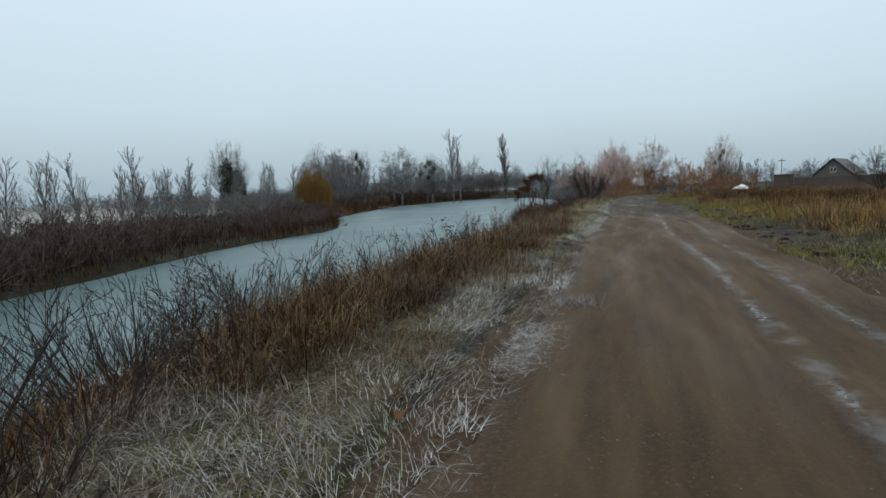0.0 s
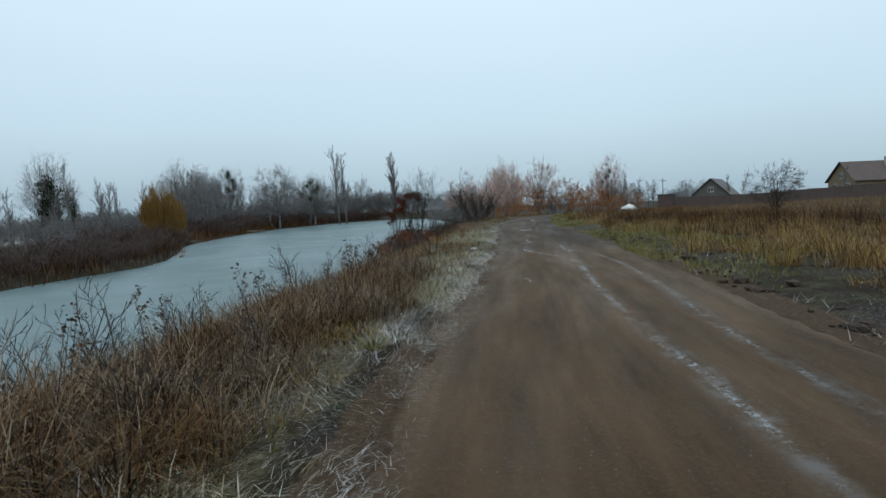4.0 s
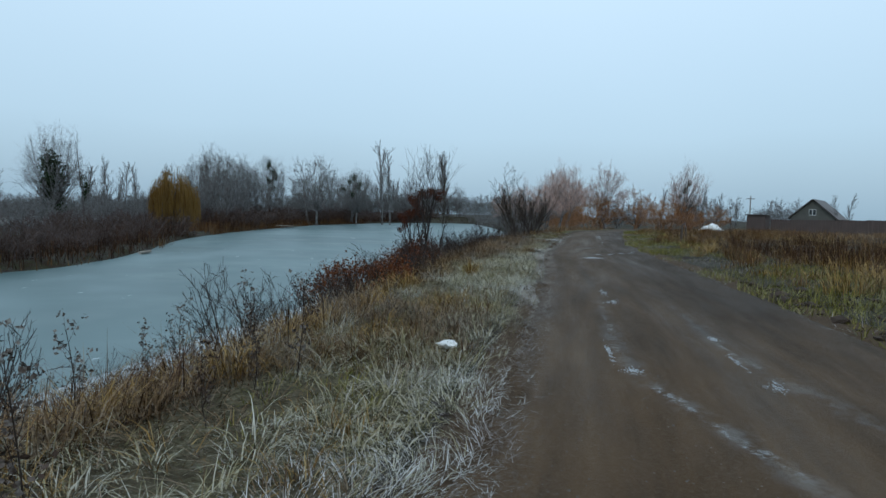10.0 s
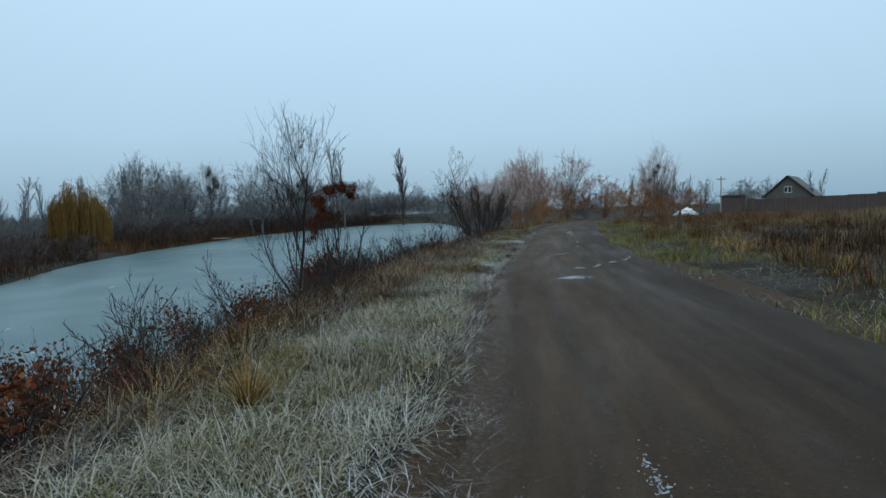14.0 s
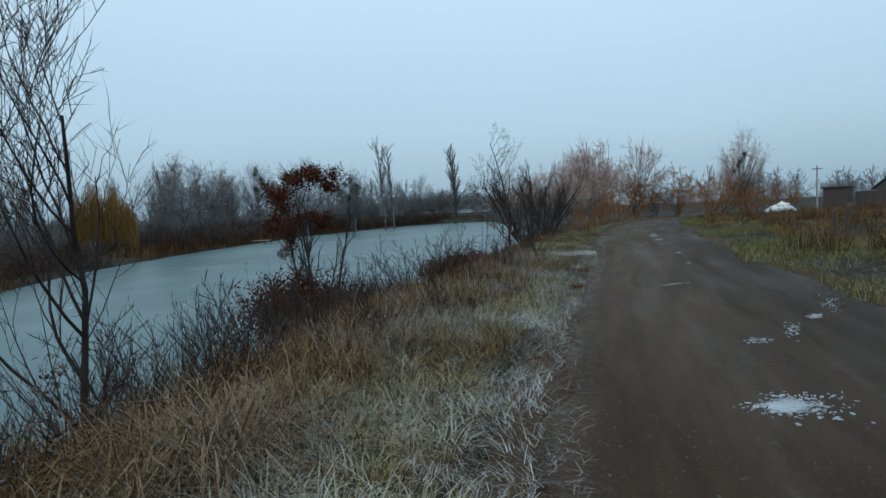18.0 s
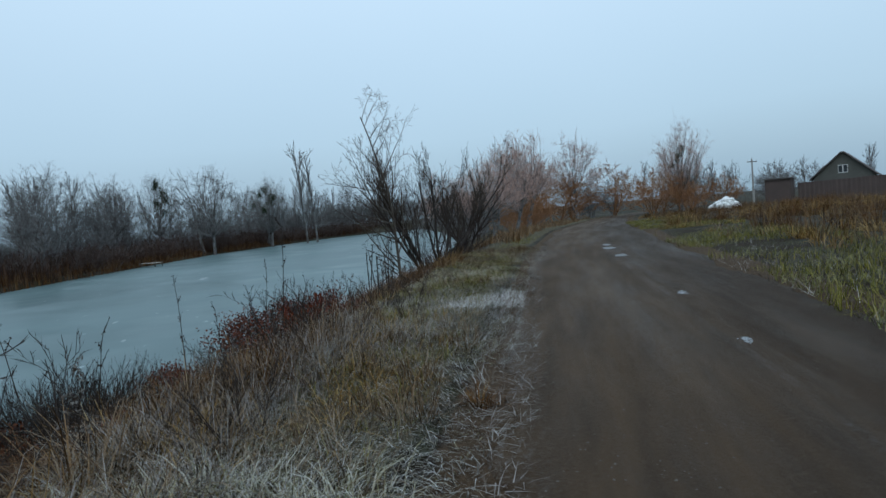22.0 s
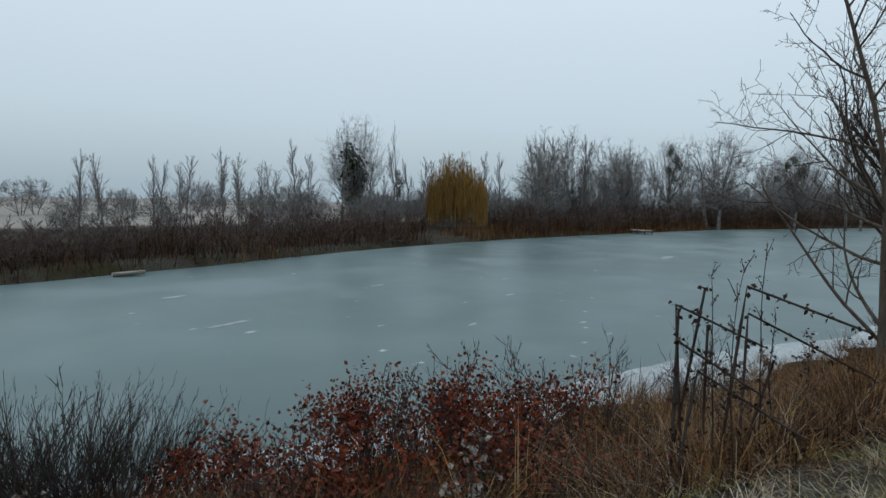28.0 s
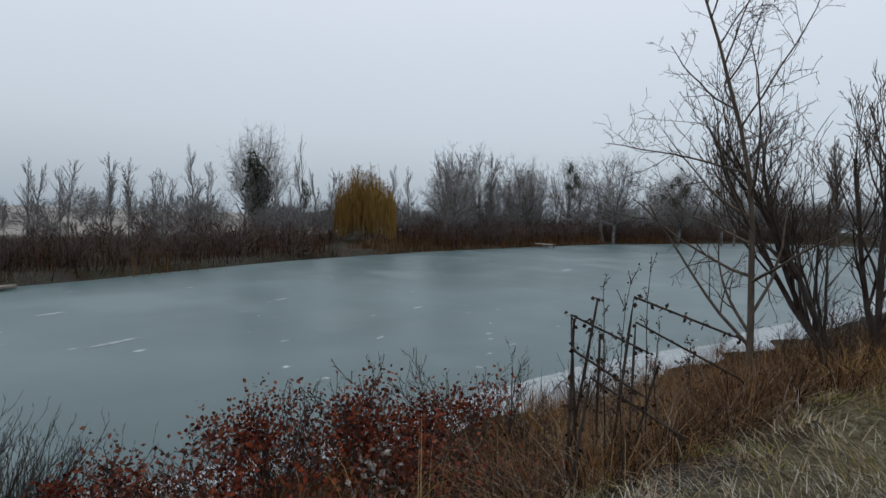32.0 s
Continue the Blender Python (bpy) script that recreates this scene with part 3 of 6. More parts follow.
far_steps = np.array([1.5, 3.5, 7, 13, 22, 35, 55, 85, 130, 200, 300, 450, 700, 1100])
gxs = np.concatenate([-40 - far_steps[::-1], -40 + 0.8 * np.arange(31), -15.7 + 0.2 * np.arange(255), 35.6 + 1.5 * np.arange(40), 95 + far_steps])
gys = np.concatenate([-30 - far_steps[::-1], -30 + 1.5 * np.arange(18), -3 + 0.3 * np.arange(315), 92 + 2.0 * np.arange(70), 232 + far_steps])
ground = surface("ground", gxs, gys, height, M_GROUND)


def turf_cover(x, y):
    """1 where a low mat of grass covers the soil: the verge and the strip beyond the road."""
    u, w = (x - road_left(y)) * 0.95, road_width(y)
    left = smooth((u + 2.3) / 0.6) * smooth((-0.05 - u) / 0.75) * (u < w)
    right = 0.4 * smooth((u - w - 0.05) / 0.5) * smooth((6.0 - (u - w)) / 5.0) * (u >= w)
    return np.where((y > -12) & (y < 125), left + right, 0.0)


turf_co = np.zeros(len(ground.data.vertices) * 3)
ground.data.vertices.foreach_get("co", turf_co)
turf_co = turf_co.reshape(-1, 3)
ground.data.attributes.new("turf", "FLOAT", "POINT").data.foreach_set("value", turf_cover(turf_co[:, 0], turf_co[:, 1]).astype(np.float32))
# bare earth worn along both edges of the road
dirt_u = (turf_co[:, 0] - road_left(turf_co[:, 1])) * 0.95
dirt_w = road_width(turf_co[:, 1])
dirt = smooth((dirt_u + 0.40) / 0.35) * smooth((dirt_w + 0.75 - dirt_u) / 0.5) * (turf_co[:, 1] > -12) * (turf_co[:, 1] < 125)
ground.data.attributes.new("dirt", "FLOAT", "POINT").data.foreach_set("value", dirt.astype(np.float32))
tagged(ground, "frosty brown earth with moss around the pond", "ground", kind="structure")


def road_relief(u, w, x, y):
    """The road's surface: crown, ruts and small unevenness; u from its left edge, w its width."""
    rut = -0.035 * np.exp(-((u - 1.0) / 0.30) ** 2) - 0.03 * np.exp(-((u - 2.15) / 0.25) ** 2) - 0.03 * np.exp(-((u - 3.05) / 0.22) ** 2)
    lip = 0.03 * np.exp(-((u - w + 0.2) / 0.2) ** 2)
    return road_z(y) + 0.022 + rut + lip + 0.007 * wave(x, y, 3.0, 15) + 0.005 * wave(x, y, 14.0, 16)


def road_top(x, y):
    return road_relief((x - road_left(y)) * 0.95, road_width(y), x, y)


def road_mesh():
    ys = np.concatenate([-25 + 0.5 * np.arange(44), -3 + 0.16 * np.arange(480), 73.8 + 0.6 * np.arange(110)])
    cols = np.linspace(0, 1, 46)
    gy, gc = np.meshgrid(ys, cols, indexing="ij")
    w = road_width(gy)
    lo = 0.0 + 0.26 * wave(gy, gy * 0, 1.9, 11) + 0.16 * wave(gy, gy * 0, 5.0, 12) + 0.06 * wave(gy, gy * 0, 17.0, 17)
    hi = w + 0.05 + 0.30 * wave(gy, gy * 0, 1.7, 13) + 0.12 * wave(gy, gy * 0, 7.0, 14)
    u = lo + (hi - lo) * gc
    x = road_left(gy) + u / 0.95
    z = road_relief(u, w, x, gy)
    z = np.where((gc < 0.01) | (gc > 0.99), z - 0.12, z)
    v = np.stack([x.ravel(), gy.ravel(), z.ravel()], 1)
    n = len(cols)
    i = (np.arange(len(ys) - 1)[:, None] * n + np.arange(n - 1)[None, :]).ravel()
    return link_mesh("road", v, np.stack([i, i + n, i + n + 1, i + 1], 1), M_ROAD, smooth=True, uvs=np.stack([u.ravel(), gy.ravel()], 1))


road = tagged(road_mesh(), "wet brown dirt road with frosted wheel ruts", "road", kind="structure")


def pond_mesh():
    ys = np.linspace(-60, 213, 180)
    cols = np.linspace(0, 1, 24)
    gy, gc = np.meshgrid(ys, cols, indexing="ij")
    a, b = curve(gy, FAR_Y, FAR_X) - 1.6, curve(gy, NEAR_Y, NEAR_X) + 1.2
    x = a + (b - a) * gc
    v = np.stack([x.ravel(), gy.ravel(), np.full(x.size, ICE_Z)], 1)
    i = (np.arange(179)[:, None] * 24 + np.arange(23)[None, :]).ravel()
    return link_mesh("pond_ice", v, np.stack([i, i + 1, i + 25, i + 24], 1), M_ICE)


pond = tagged(pond_mesh(), "grey-green frozen pond with frosty spots", "frozen pond", kind="structure")


def rim_ice():
    """A strip of white frosted ice along the near shore."""
    ys = np.linspace(-5, 110, 260)
    x = curve(ys, NEAR_Y, NEAR_X)
    w = 0.75 + 0.6 * wave(ys, ys * 0, 0.8, 21) + 0.2 * wave(ys, ys * 0, 3.0, 22)
    v = np.concatenate([np.stack([x - np.maximum(w, 0.15), ys, np.full(260, ICE_Z + 0.006)], 1), np.stack([x + 0.9, ys, np.full(260, ICE_Z + 0.012)], 1)])
    i = np.arange(259)
    return link_mesh("shore_ice", v, np.stack([i, i + 260, i + 261, i + 1], 1), M_RIM)


tagged(rim_ice(), "white frosted ice along the near shore", "shore ice", kind="structure")

# ---- bare trees and bushes ----
STEM_ENDS, LAST_TWIGS = [], []


def stems_of(wood, name, sides, mat, ob):
    """Each stem of the tree just grown as a part of its own."""
    start = 0
    for end in list(STEM_ENDS):
        v, f = tubes(wood[start:end], sides)
        link_mesh(name, v, f, mat, ob, smooth=True)
        start = end


def grow(rng, h, r, levels, spread, first, count, lean=(0, 0), wobble=0.06, up=0.25, shrink=0.62, steps=5, stems=1, flare=0.0):
    """Tapering limbs with twigs: one list of tube rows for the wood, one for the twigs, and the twigs' tips."""
    wood, twigs, ends, tips, cuts = [], [], LAST_TWIGS, [], []
    ends.clear()

    def limb(p, d, length, rad, level):
        n = steps if level == 0 else 1 if level == levels else max(2, steps - level - (level > 1))
        pts, dirs = [p], []
        for k in range(n):
            d = d + rng.normal(size=3) * wobble * (1 + level * 0.7) + np.array([0, 0, up * 0.25 * (level > 0)])
            d = d / np.linalg.norm(d)
            pts.append(pts[-1] + d * length / n)
            dirs.append(d)
        end = 0.30 if level < levels else 0.4
        for k in range(n):
            row = (*pts[k], *pts[k + 1], rad * (1 - (1 - end) * k / n), rad * (1 - (1 - end) * (k + 1) / n))
            (wood if level <= 1 else ends if level == levels else twigs).append(row)
        if level >= levels:
            tips.append(pts[-1])
            return
        m = count[min(level, len(count) - 1)]
        for j in range(m):
            f = first + (1 - first) * (j + rng.uniform(0.1, 0.9)) / m if level == 0 else 0.2 + 0.8 * (j + rng.uniform(0, 1)) / m
            k = min(int(f * n), n - 1)
            q = pts[k] + (pts[k + 1] - pts[k]) * (f * n - k)
            side = np.cross(dirs[k], rng.normal(size=3))
            side /= max(np.linalg.norm(side), 1e-6)
            s = spread * rng.uniform(0.7, 1.25)
            nd = dirs[k] * math.cos(s) + side * math.sin(s)
            nd[2] += up * 0.5
            nd /= np.linalg.norm(nd)
            limb(q, nd, length * shrink * rng.uniform(0.65, 1.1) * (1.15 - 0.6 * f if level == 0 else 1), rad * (1 - 0.65 * f) * 0.55, level + 1)

    for s in range(stems):
        a = rng.uniform(0, 6.28)
        d = np.array([lean[0] + flare * math.cos(a), lean[1] + flare * math.sin(a), 1.0])
        limb(np.array([0.12 * math.cos(a), 0.12 * math.sin(a), -0.25]) * (1 if stems > 1 else (0, 0, 1)), d / np.linalg.norm(d), h * rng.uniform(0.8, 1.0) if stems > 1 else h, r, 0)
        cuts.append(len(wood))
    STEM_ENDS[:] = cuts
    return wood, twigs, tips


def twig_mesh(twigs, thick):
    """Vertices and faces of the twigs just grown, with pointed ends, none thinner than thick."""
    end = np.array(LAST_TWIGS)
    end[:, 6:] = np.maximum(end[:, 6:], thick)
    v, f = spikes(end)
    if twigs:
        t = np.array(twigs)
        t[:, 6:] = np.maximum(t[:, 6:], thick)
        v2, f2 = tubes(t, 3)
        return np.concatenate([v, v2]), f.tolist() + (f2 + len(v)).tolist()
    return v, f


def bare_tree(name, seed, h, r, levels, spread, first, count, wood_mat, twig_mat, label, category="tree", group="", thick=0.0, sides=5, **kw):
    rng = np.random.RandomState(seed)
    wood, twigs, tips = grow(rng, h, r, levels, spread, first, count, **kw)
    ob = thing(name, label, category, group=group)
    stems_of(wood, "trunk" if len(STEM_ENDS) == 1 else "stem", sides, wood_mat, ob)
    v, f = twig_mesh(twigs, thick)
    tagged(link_mesh("crown", v, f, twig_mat, ob), kind="stuff")
    return ob, tips, wood


def welded(rows, sides):
    """One continuous tube through rows that follow one another end to end."""
    v, f = tubes(rows, sides)
    f = np.array(f)
    for k in range(len(rows) - 1):
        a, b = k * 2 * sides + sides, (k + 1) * 2 * sides
        for q in range(sides):
            f[f == b + q] = a + q
    used, back = np.unique(f, return_inverse=True)
    return v[used], back.reshape(f.shape)


def dome_tree(name, seed, h, width, r, limbs, wood_mat, twig_mat, label, category="tree", group="", thick=0.01, low=0.3, fine=11, stems=1):
    """A leafless tree with a rounded crown: curved limbs that reach to an uneven dome, with sprays of fine twigs."""
    rg = np.random.RandomState(seed)
    ob = thing(name, label, category, group=group)
    base_h, fork = h * low, []
    for k in range(stems):
        a = rg.uniform(0, 6.28)
        p, rows = np.array([0.04 * h * math.cos(a) * (stems > 1), 0.04 * h * math.sin(a) * (stems > 1), -0.25]), []
        top = h * rg.uniform(0.62, 0.72)
        out = np.array([math.cos(a), math.sin(a), 0.0]) * width * (0.22 if stems > 1 else 0.03)
        for q in range(6):
            e = p + np.array([0, 0, top / 6]) + out / 6 + rg.normal(size=3) * np.array([1, 1, 0]) * 0.012 * h
            rows.append((*p, *e, r * (1 - 0.13 * q), r * (1 - 0.13 * (q + 1))))
            fork.append((e, r * (1 - 0.13 * (q + 1))))
            p = e
        v, f = welded(rows, 5)
        link_mesh("trunk" if stems == 1 else "stem", v, f, wood_mat, ob, smooth=True)
    fork = [w for w in fork if w[0][2] > base_h * 0.9]
    limb_rows, end = [], []
    lump = rg.uniform(0, 6.28, 4)
    for k in range(limbs):
        a, c = rg.uniform(0, 6.28), rg.uniform(-0.55, 1.0)
        s = math.sqrt(max(0.0, 1 - c * c))
        q = rg.uniform(0.55, 1.0) ** 0.6 * (1 + 0.12 * math.sin(3 * a + lump[0]) + 0.10 * math.sin(5 * a + 4 * c + lump[1]))
        mid_z = base_h + (h - base_h) * 0.45
        goal = np.array([width / 2 * s * math.cos(a) * q, width / 2 * s * math.sin(a) * q, mid_z + (h - mid_z if c > 0 else mid_z - base_h) * c * q])
        foot, fr = fork[min(int(len(fork) * max(0.0, rg.uniform(0, 0.75) * (c + 0.6) / 1.6)), len(fork) - 1)]
        bend = (foot + goal) / 2 + np.array([goal[0] - foot[0], goal[1] - foot[1], 0]) * 0.22 + np.array([0, 0, 0.02 * h]) + rg.normal(size=3) * 0.02 * h
        pts = [foot, foot * 0.3 + bend * 0.7, bend * 0.55 + goal * 0.45, goal]
        rad = np.array([0.30, 0.20, 0.12, 0.05]) * fr
        for i in range(3):
            limb_rows.append((*pts[i], *pts[i + 1], max(rad[i], thick), max(rad[i + 1], thick)))
        way = goal - pts[1]
        way = way / max(np.linalg.norm(way), 1e-6)
        for j in range(fine):
            w = rg.uniform(0.25, 1.0)
            o = pts[1] + (pts[2] - pts[1]) * min(1, 2 * w) if w < 0.5 else pts[2] + (pts[3] - pts[2]) * (2 * w - 1)
            d = way * 0.7 + rg.normal(size=3) * 0.62 + np.array([0, 0, 0.12])
            d = d / np.linalg.norm(d)
            l = h * rg.uniform(0.05, 0.12)
            end.append((*o, *(o + d * l), thick, thick * 0.5))
            for m in range(3):
                o2 = o + d * l * rg.uniform(0.3, 0.95)
                d2 = d + rg.normal(size=3) * 0.5 + np.array([0, 0, 0.15])
                d2 = d2 / np.linalg.norm(d2)
                end.append((*o2, *(o2 + d2 * l * rg.uniform(0.45, 0.9)), thick * 0.75, thick * 0.4))
    v, f = tubes(limb_rows, 3)
    tagged(link_mesh("branchwork", v, f, wood_mat, ob), kind="stuff")
    v, f = spikes(end)
    tagged(link_mesh("crown", v, f, twig_mat, ob), kind="stuff")
    return ob


def put(ob, x, y, z=None, turn=0.0, size=1.0, label=""):
    """A copy of a thing on the ground at x, y."""
    m = pose(x, y, float(height(x, y)) if z is None else z, 0, 0, turn)
    c = copy_thing(ob, m)
    c.scale = (size, size, size)
    if label:
        tagged(c, label)
    return c


def drop_models(obs):
    """Takes the first of each kind, which only served as a pattern, out of the scene."""
    for ob in obs:
        for o in (*ob.children_recursive, ob):
            bpy.data.objects.remove(o, do_unlink=True)

# ---- grass ----
def blades(name, x, y, length, mat, label, rng, width=0.006, lean=0.5, lie=0.0, curl=0.5, z=None, category="grass", seg=3, a=None):
    """Bent tapering blades rooted on the ground, as one mesh."""
    n = len(x)
    if z is None:
        u = (x - road_left(y)) * 0.95
        z = np.where((u > 0) & (u < road_width(y)), road_top(x, y) - 0.006, height(x, y) - 0.02)
    a = rng.uniform(0, 2 * np.pi, n) if a is None else a
    tilt = np.clip(np.abs(rng.normal(lie, lean, n)), 0, 1.45)
    length = length * rng.uniform(0.55, 1.25, n)
    side = np.stack([-np.sin(a), np.cos(a), np.zeros(n)], 1)
    p = np.stack([x, y, z], 1)
    rows, wd = [p], width * rng.uniform(0.6, 1.4, n)
    for k in range(seg):
        t = np.clip(tilt + curl * rng.uniform(0.2, 1.0, n) * k, 0, 2.0)
        d = np.stack([np.cos(a) * np.sin(t), np.sin(a) * np.sin(t), np.cos(t)], 1)
        rows.append(rows[-1] + d * (length / seg)[:, None])
    v = []
    for k, q in enumerate(rows):
        q = q.copy()
        if k:
            q[:, 2] = np.maximum(q[:, 2], z + 0.01)
        s = side * (wd * (1 - k / (seg + 0.25)))[:, None]
        v += [q - s, q + s]
    v = np.stack(v, 1)
    m = 2 * (seg + 1)
    base = (np.arange(n) * m)[:, None]
    f = np.concatenate([np.stack([base[:, 0] + 2 * k, base[:, 0] + 2 * k + 1, base[:, 0] + 2 * k + 3, base[:, 0] + 2 * k + 2], 1) for k in range(seg)])
    ob = link_mesh(name, v.reshape(-1, 3), f, mat)
    return tagged(ob, label, category, kind="stuff")


def bank_edge(y):
    """How much nearer to the road the tall growth of the bank begins than usual."""
    return np.interp(y, [0, 6, 9, 10.5, 19, 23, 33, 36, 38, 41, 46, 48, 50, 60], [-0.2, -0.4, -0.1, 0.25, 0.2, -0.75, -0.8, -0.5, -0.3, 0.05, 0.05, -0.5, -1.2, -0.9])


def scatter(rng, n, u0, u1, y0, y1, side="left", clump=0.0, k=1.5, seed=0, ragged=0.0):
    """n places between two distances from the road's edge; clump gathers them in tussocks."""
    m = int(n * (1 + 2.5 * clump)) + 8
    y = y0 + (y1 - y0) * rng.uniform(0, 1, m)
    u = rng.uniform(u0, u1, m) + ragged * patchy(y, y * 0, 0.55, 88)
    if ragged and side == "left":
        u = u + bank_edge(y)
    x = road_left(y) + (u / 0.95 if side == "left" else (u + road_width(y)) / 0.95)
    if clump:
        keep = rng.uniform(-0.6, 0.6, m) < patchy(x, y, k / 3.0, seed) * 1.6 + 0.25 - clump * 0.4
        x, y = x[keep], y[keep]
    return x[:n], y[:n]


def tussocks(name, n, each, u0, u1, y0, y1, length, mat, label, rng, side="left", radius=0.07, clump=0.4, k=1.0, seed=0, ragged=0.0, **kw):
    """Tufts of blades that fan out from a common root."""
    cx, cy = scatter(rng, n, u0, u1, y0, y1, side, clump, k, seed, ragged)
    m = len(cx)
    size = rng.uniform(0.55, 1.35, m)
    idx = np.repeat(np.arange(m), each)
    a = rng.uniform(0, 2 * np.pi, m * each)
    r = radius * np.sqrt(rng.uniform(0, 1, m * each)) * size[idx]
    blades(name, cx[idx] + r * np.cos(a), cy[idx] + r * np.sin(a), length * size[idx], mat, label, rng, a=a + rng.normal(0, 0.5, m * each), **kw)


def combed(rng, x, y, loose=0.5):
    """Headings of blades that lie combed in one direction, patch by patch."""
    return 4.0 * patchy(x, y, 0.65, 77) + rng.normal(0, loose, len(x))


rng = np.random.RandomState(7)
# the verge: a low frosted mat beside the road, with straw strewn along the road's edge
x, y = scatter(rng, 58000, -2.2, 0.0, -1, 60, clump=0.3, k=3.2, seed=31)
thin = (y > 10) | (rng.uniform(0, 1, len(y)) < 0.6)
x, y = x[thin], y[thin]
blades("frosted_verge_grass", x, y, 0.17, M_FROSTGRASS, "low grass white with hoar frost beside the road", rng, width=0.0030, lean=0.28, lie=1.08, curl=0.45, seg=3, a=combed(rng, x, y))
tussocks("frosted_tussocks", 1750, 32, -2.4, -0.25, 9, 45, 0.27, M_FROSTGRASS, "drooping tufts of frosted grass in the verge", rng, radius=0.14, clump=0.35, k=1.8, seed=30, width=0.0042, lean=0.3, lie=0.75, curl=0.95)
tussocks("lilac_straw_tufts", 240, 34, -1.9, -0.35, -1, 11, 0.24, M_STRAW, "tangled lilac-grey straw lying on the verge", rng, radius=0.18, clump=0.5, k=1.5, seed=80, width=0.0032, lean=0.3, lie=1.0, curl=0.5)
tussocks("brown_verge_tufts", 200, 34, -2.3, -0.7, -1, 12, 0.26, M_RIME, "brown bent tufts on the verge", rng, radius=0.18, clump=0.5, k=1.5, seed=81, width=0.0034, lean=0.3, lie=0.8, curl=0.8)
tussocks("straw_verge_tufts", 420, 30, -2.5, -0.6, 12, 49, 0.28, M_MEADOW, "straw-yellow bent tufts among the frosted grass", rng, radius=0.15, clump=0.9, k=0.9, seed=82, width=0.0036, lean=0.3, lie=0.8, curl=0.9)
tussocks("brown_verge_tufts", 380, 30, -2.6, -0.5, 12, 49, 0.25, M_RIME, "brown bent tufts among the frosted grass", rng, radius=0.15, clump=0.9, k=0.9, seed=83, width=0.0034, lean=0.3, lie=0.9, curl=0.8)
tussocks("olive_verge_tufts", 460, 30, -2.8, -0.3, 49.3, 60, 0.15, M_GREEN, "short olive tufts in the wide verge", rng, radius=0.16, clump=0.3, k=1.6, seed=78, width=0.0036, lean=0.3, lie=0.9, curl=0.6)
tussocks("tan_verge_tufts", 420, 30, -2.9, -0.3, 49.3, 60, 0.20, M_RIME, "short matted tan tufts in the wide verge", rng, radius=0.18, clump=0.4, k=1.3, seed=79, width=0.0036, lean=0.3, lie=1.0, curl=0.6)
tussocks("green_verge_grass", 620, 24, -1.7, -0.5, -1, 66, 0.15, M_GREEN, "yellowish green grass tufts in the verge", rng, radius=0.13, clump=0.9, k=1.0, seed=32, width=0.0045, lean=0.4, lie=0.8, curl=0.5)
x, y = scatter(rng, 26000, -0.95, 0.28, -1, 60, clump=0.3, k=3.0, seed=33)
blades("straw_litter", x, y, 0.14, M_STRAW, "frosted straw lying along the road's edge", rng, width=0.0030, lean=0.14, lie=1.34, curl=0.12, category="straw", seg=2)
x, y = scatter(rng, 9000, -2.2, -0.6, -1, 60, clump=0.5, k=2.0, seed=38)
blades("straw_litter", x, y, 0.36, M_RIME, "bent dry stems lying on the verge", rng, width=0.0036, lean=0.22, lie=1.2, curl=0.25, category="straw", seg=3, a=combed(rng, x, y, 0.7))
tussocks("rimed_verge_tufts", 800, 34, -2.2, -0.40, -1, 60, 0.27, M_RIME, "bent pale tufts standing in the verge", rng, radius=0.13, clump=0.9, k=1.6, seed=56, width=0.0036, lean=0.35, lie=0.6, curl=0.9)
x, y = scatter(rng, 28000, -1.0, 0.05, 2, 54, clump=0.2, k=3.5, seed=65)
blades("hoar_straw", x, y, 0.11, M_HOAR, "short stems white with hoar along the road's edge", rng, width=0.0025, lean=0.3, lie=1.15, curl=0.4, seg=2, a=combed(rng, x, y, 0.6))
rime = np.random.RandomState(17)
x, y = scatter(rime, 4500, -1.0, 0.22, 3.0, 9.5, clump=0.25, k=2.6, seed=90)
blades("hoar_straw", x, y, 0.13, M_HOAR, "short stems white with hoar along the road's edge", rime, width=0.0027, lean=0.25, lie=1.2, curl=0.3, seg=2, a=combed(rime, x, y, 0.8))
x, y = scatter(rime, 6000, -1.25, 0.05, 43.5, 52, clump=0.25, k=2.6, seed=91)
blades("hoar_straw", x, y, 0.14, M_HOAR, "short stems white with hoar along the road's edge", rime, width=0.0030, lean=0.25, lie=1.15, curl=0.35, seg=2, a=combed(rime, x, y, 0.8))
x, y = scatter(rime, 26000, -0.85, -0.02, 14, 52.5, clump=0.15, k=2.2, seed=93)
blades("hoar_straw", x, y, 0.15, M_HOAR, "short stems white with hoar along the road's edge", rime, width=0.0034, lean=0.25, lie=1.1, curl=0.4, seg=2, a=combed(rime, x, y, 0.9))
x, y = scatter(rime, 4200, -0.95, -0.35, 4.0, 14, clump=0.2, k=2.2, seed=94)
blades("hoar_straw", x, y, 0.15, M_HOAR, "short stems white with hoar along the road's edge", rime, width=0.0034, lean=0.25, lie=1.1, curl=0.4, seg=2, a=combed(rime, x, y, 0.9))
x, y = scatter(rime, 4500, -2.6, -0.7, 44, 51, clump=0.4, k=1.6, seed=92)
blades("rimed_tangle", x, y, 0.26, M_STRAW, "grey tangle of rimed stems on the verge", rime, width=0.0032, lean=0.35, lie=0.95, curl=0.5, seg=3)
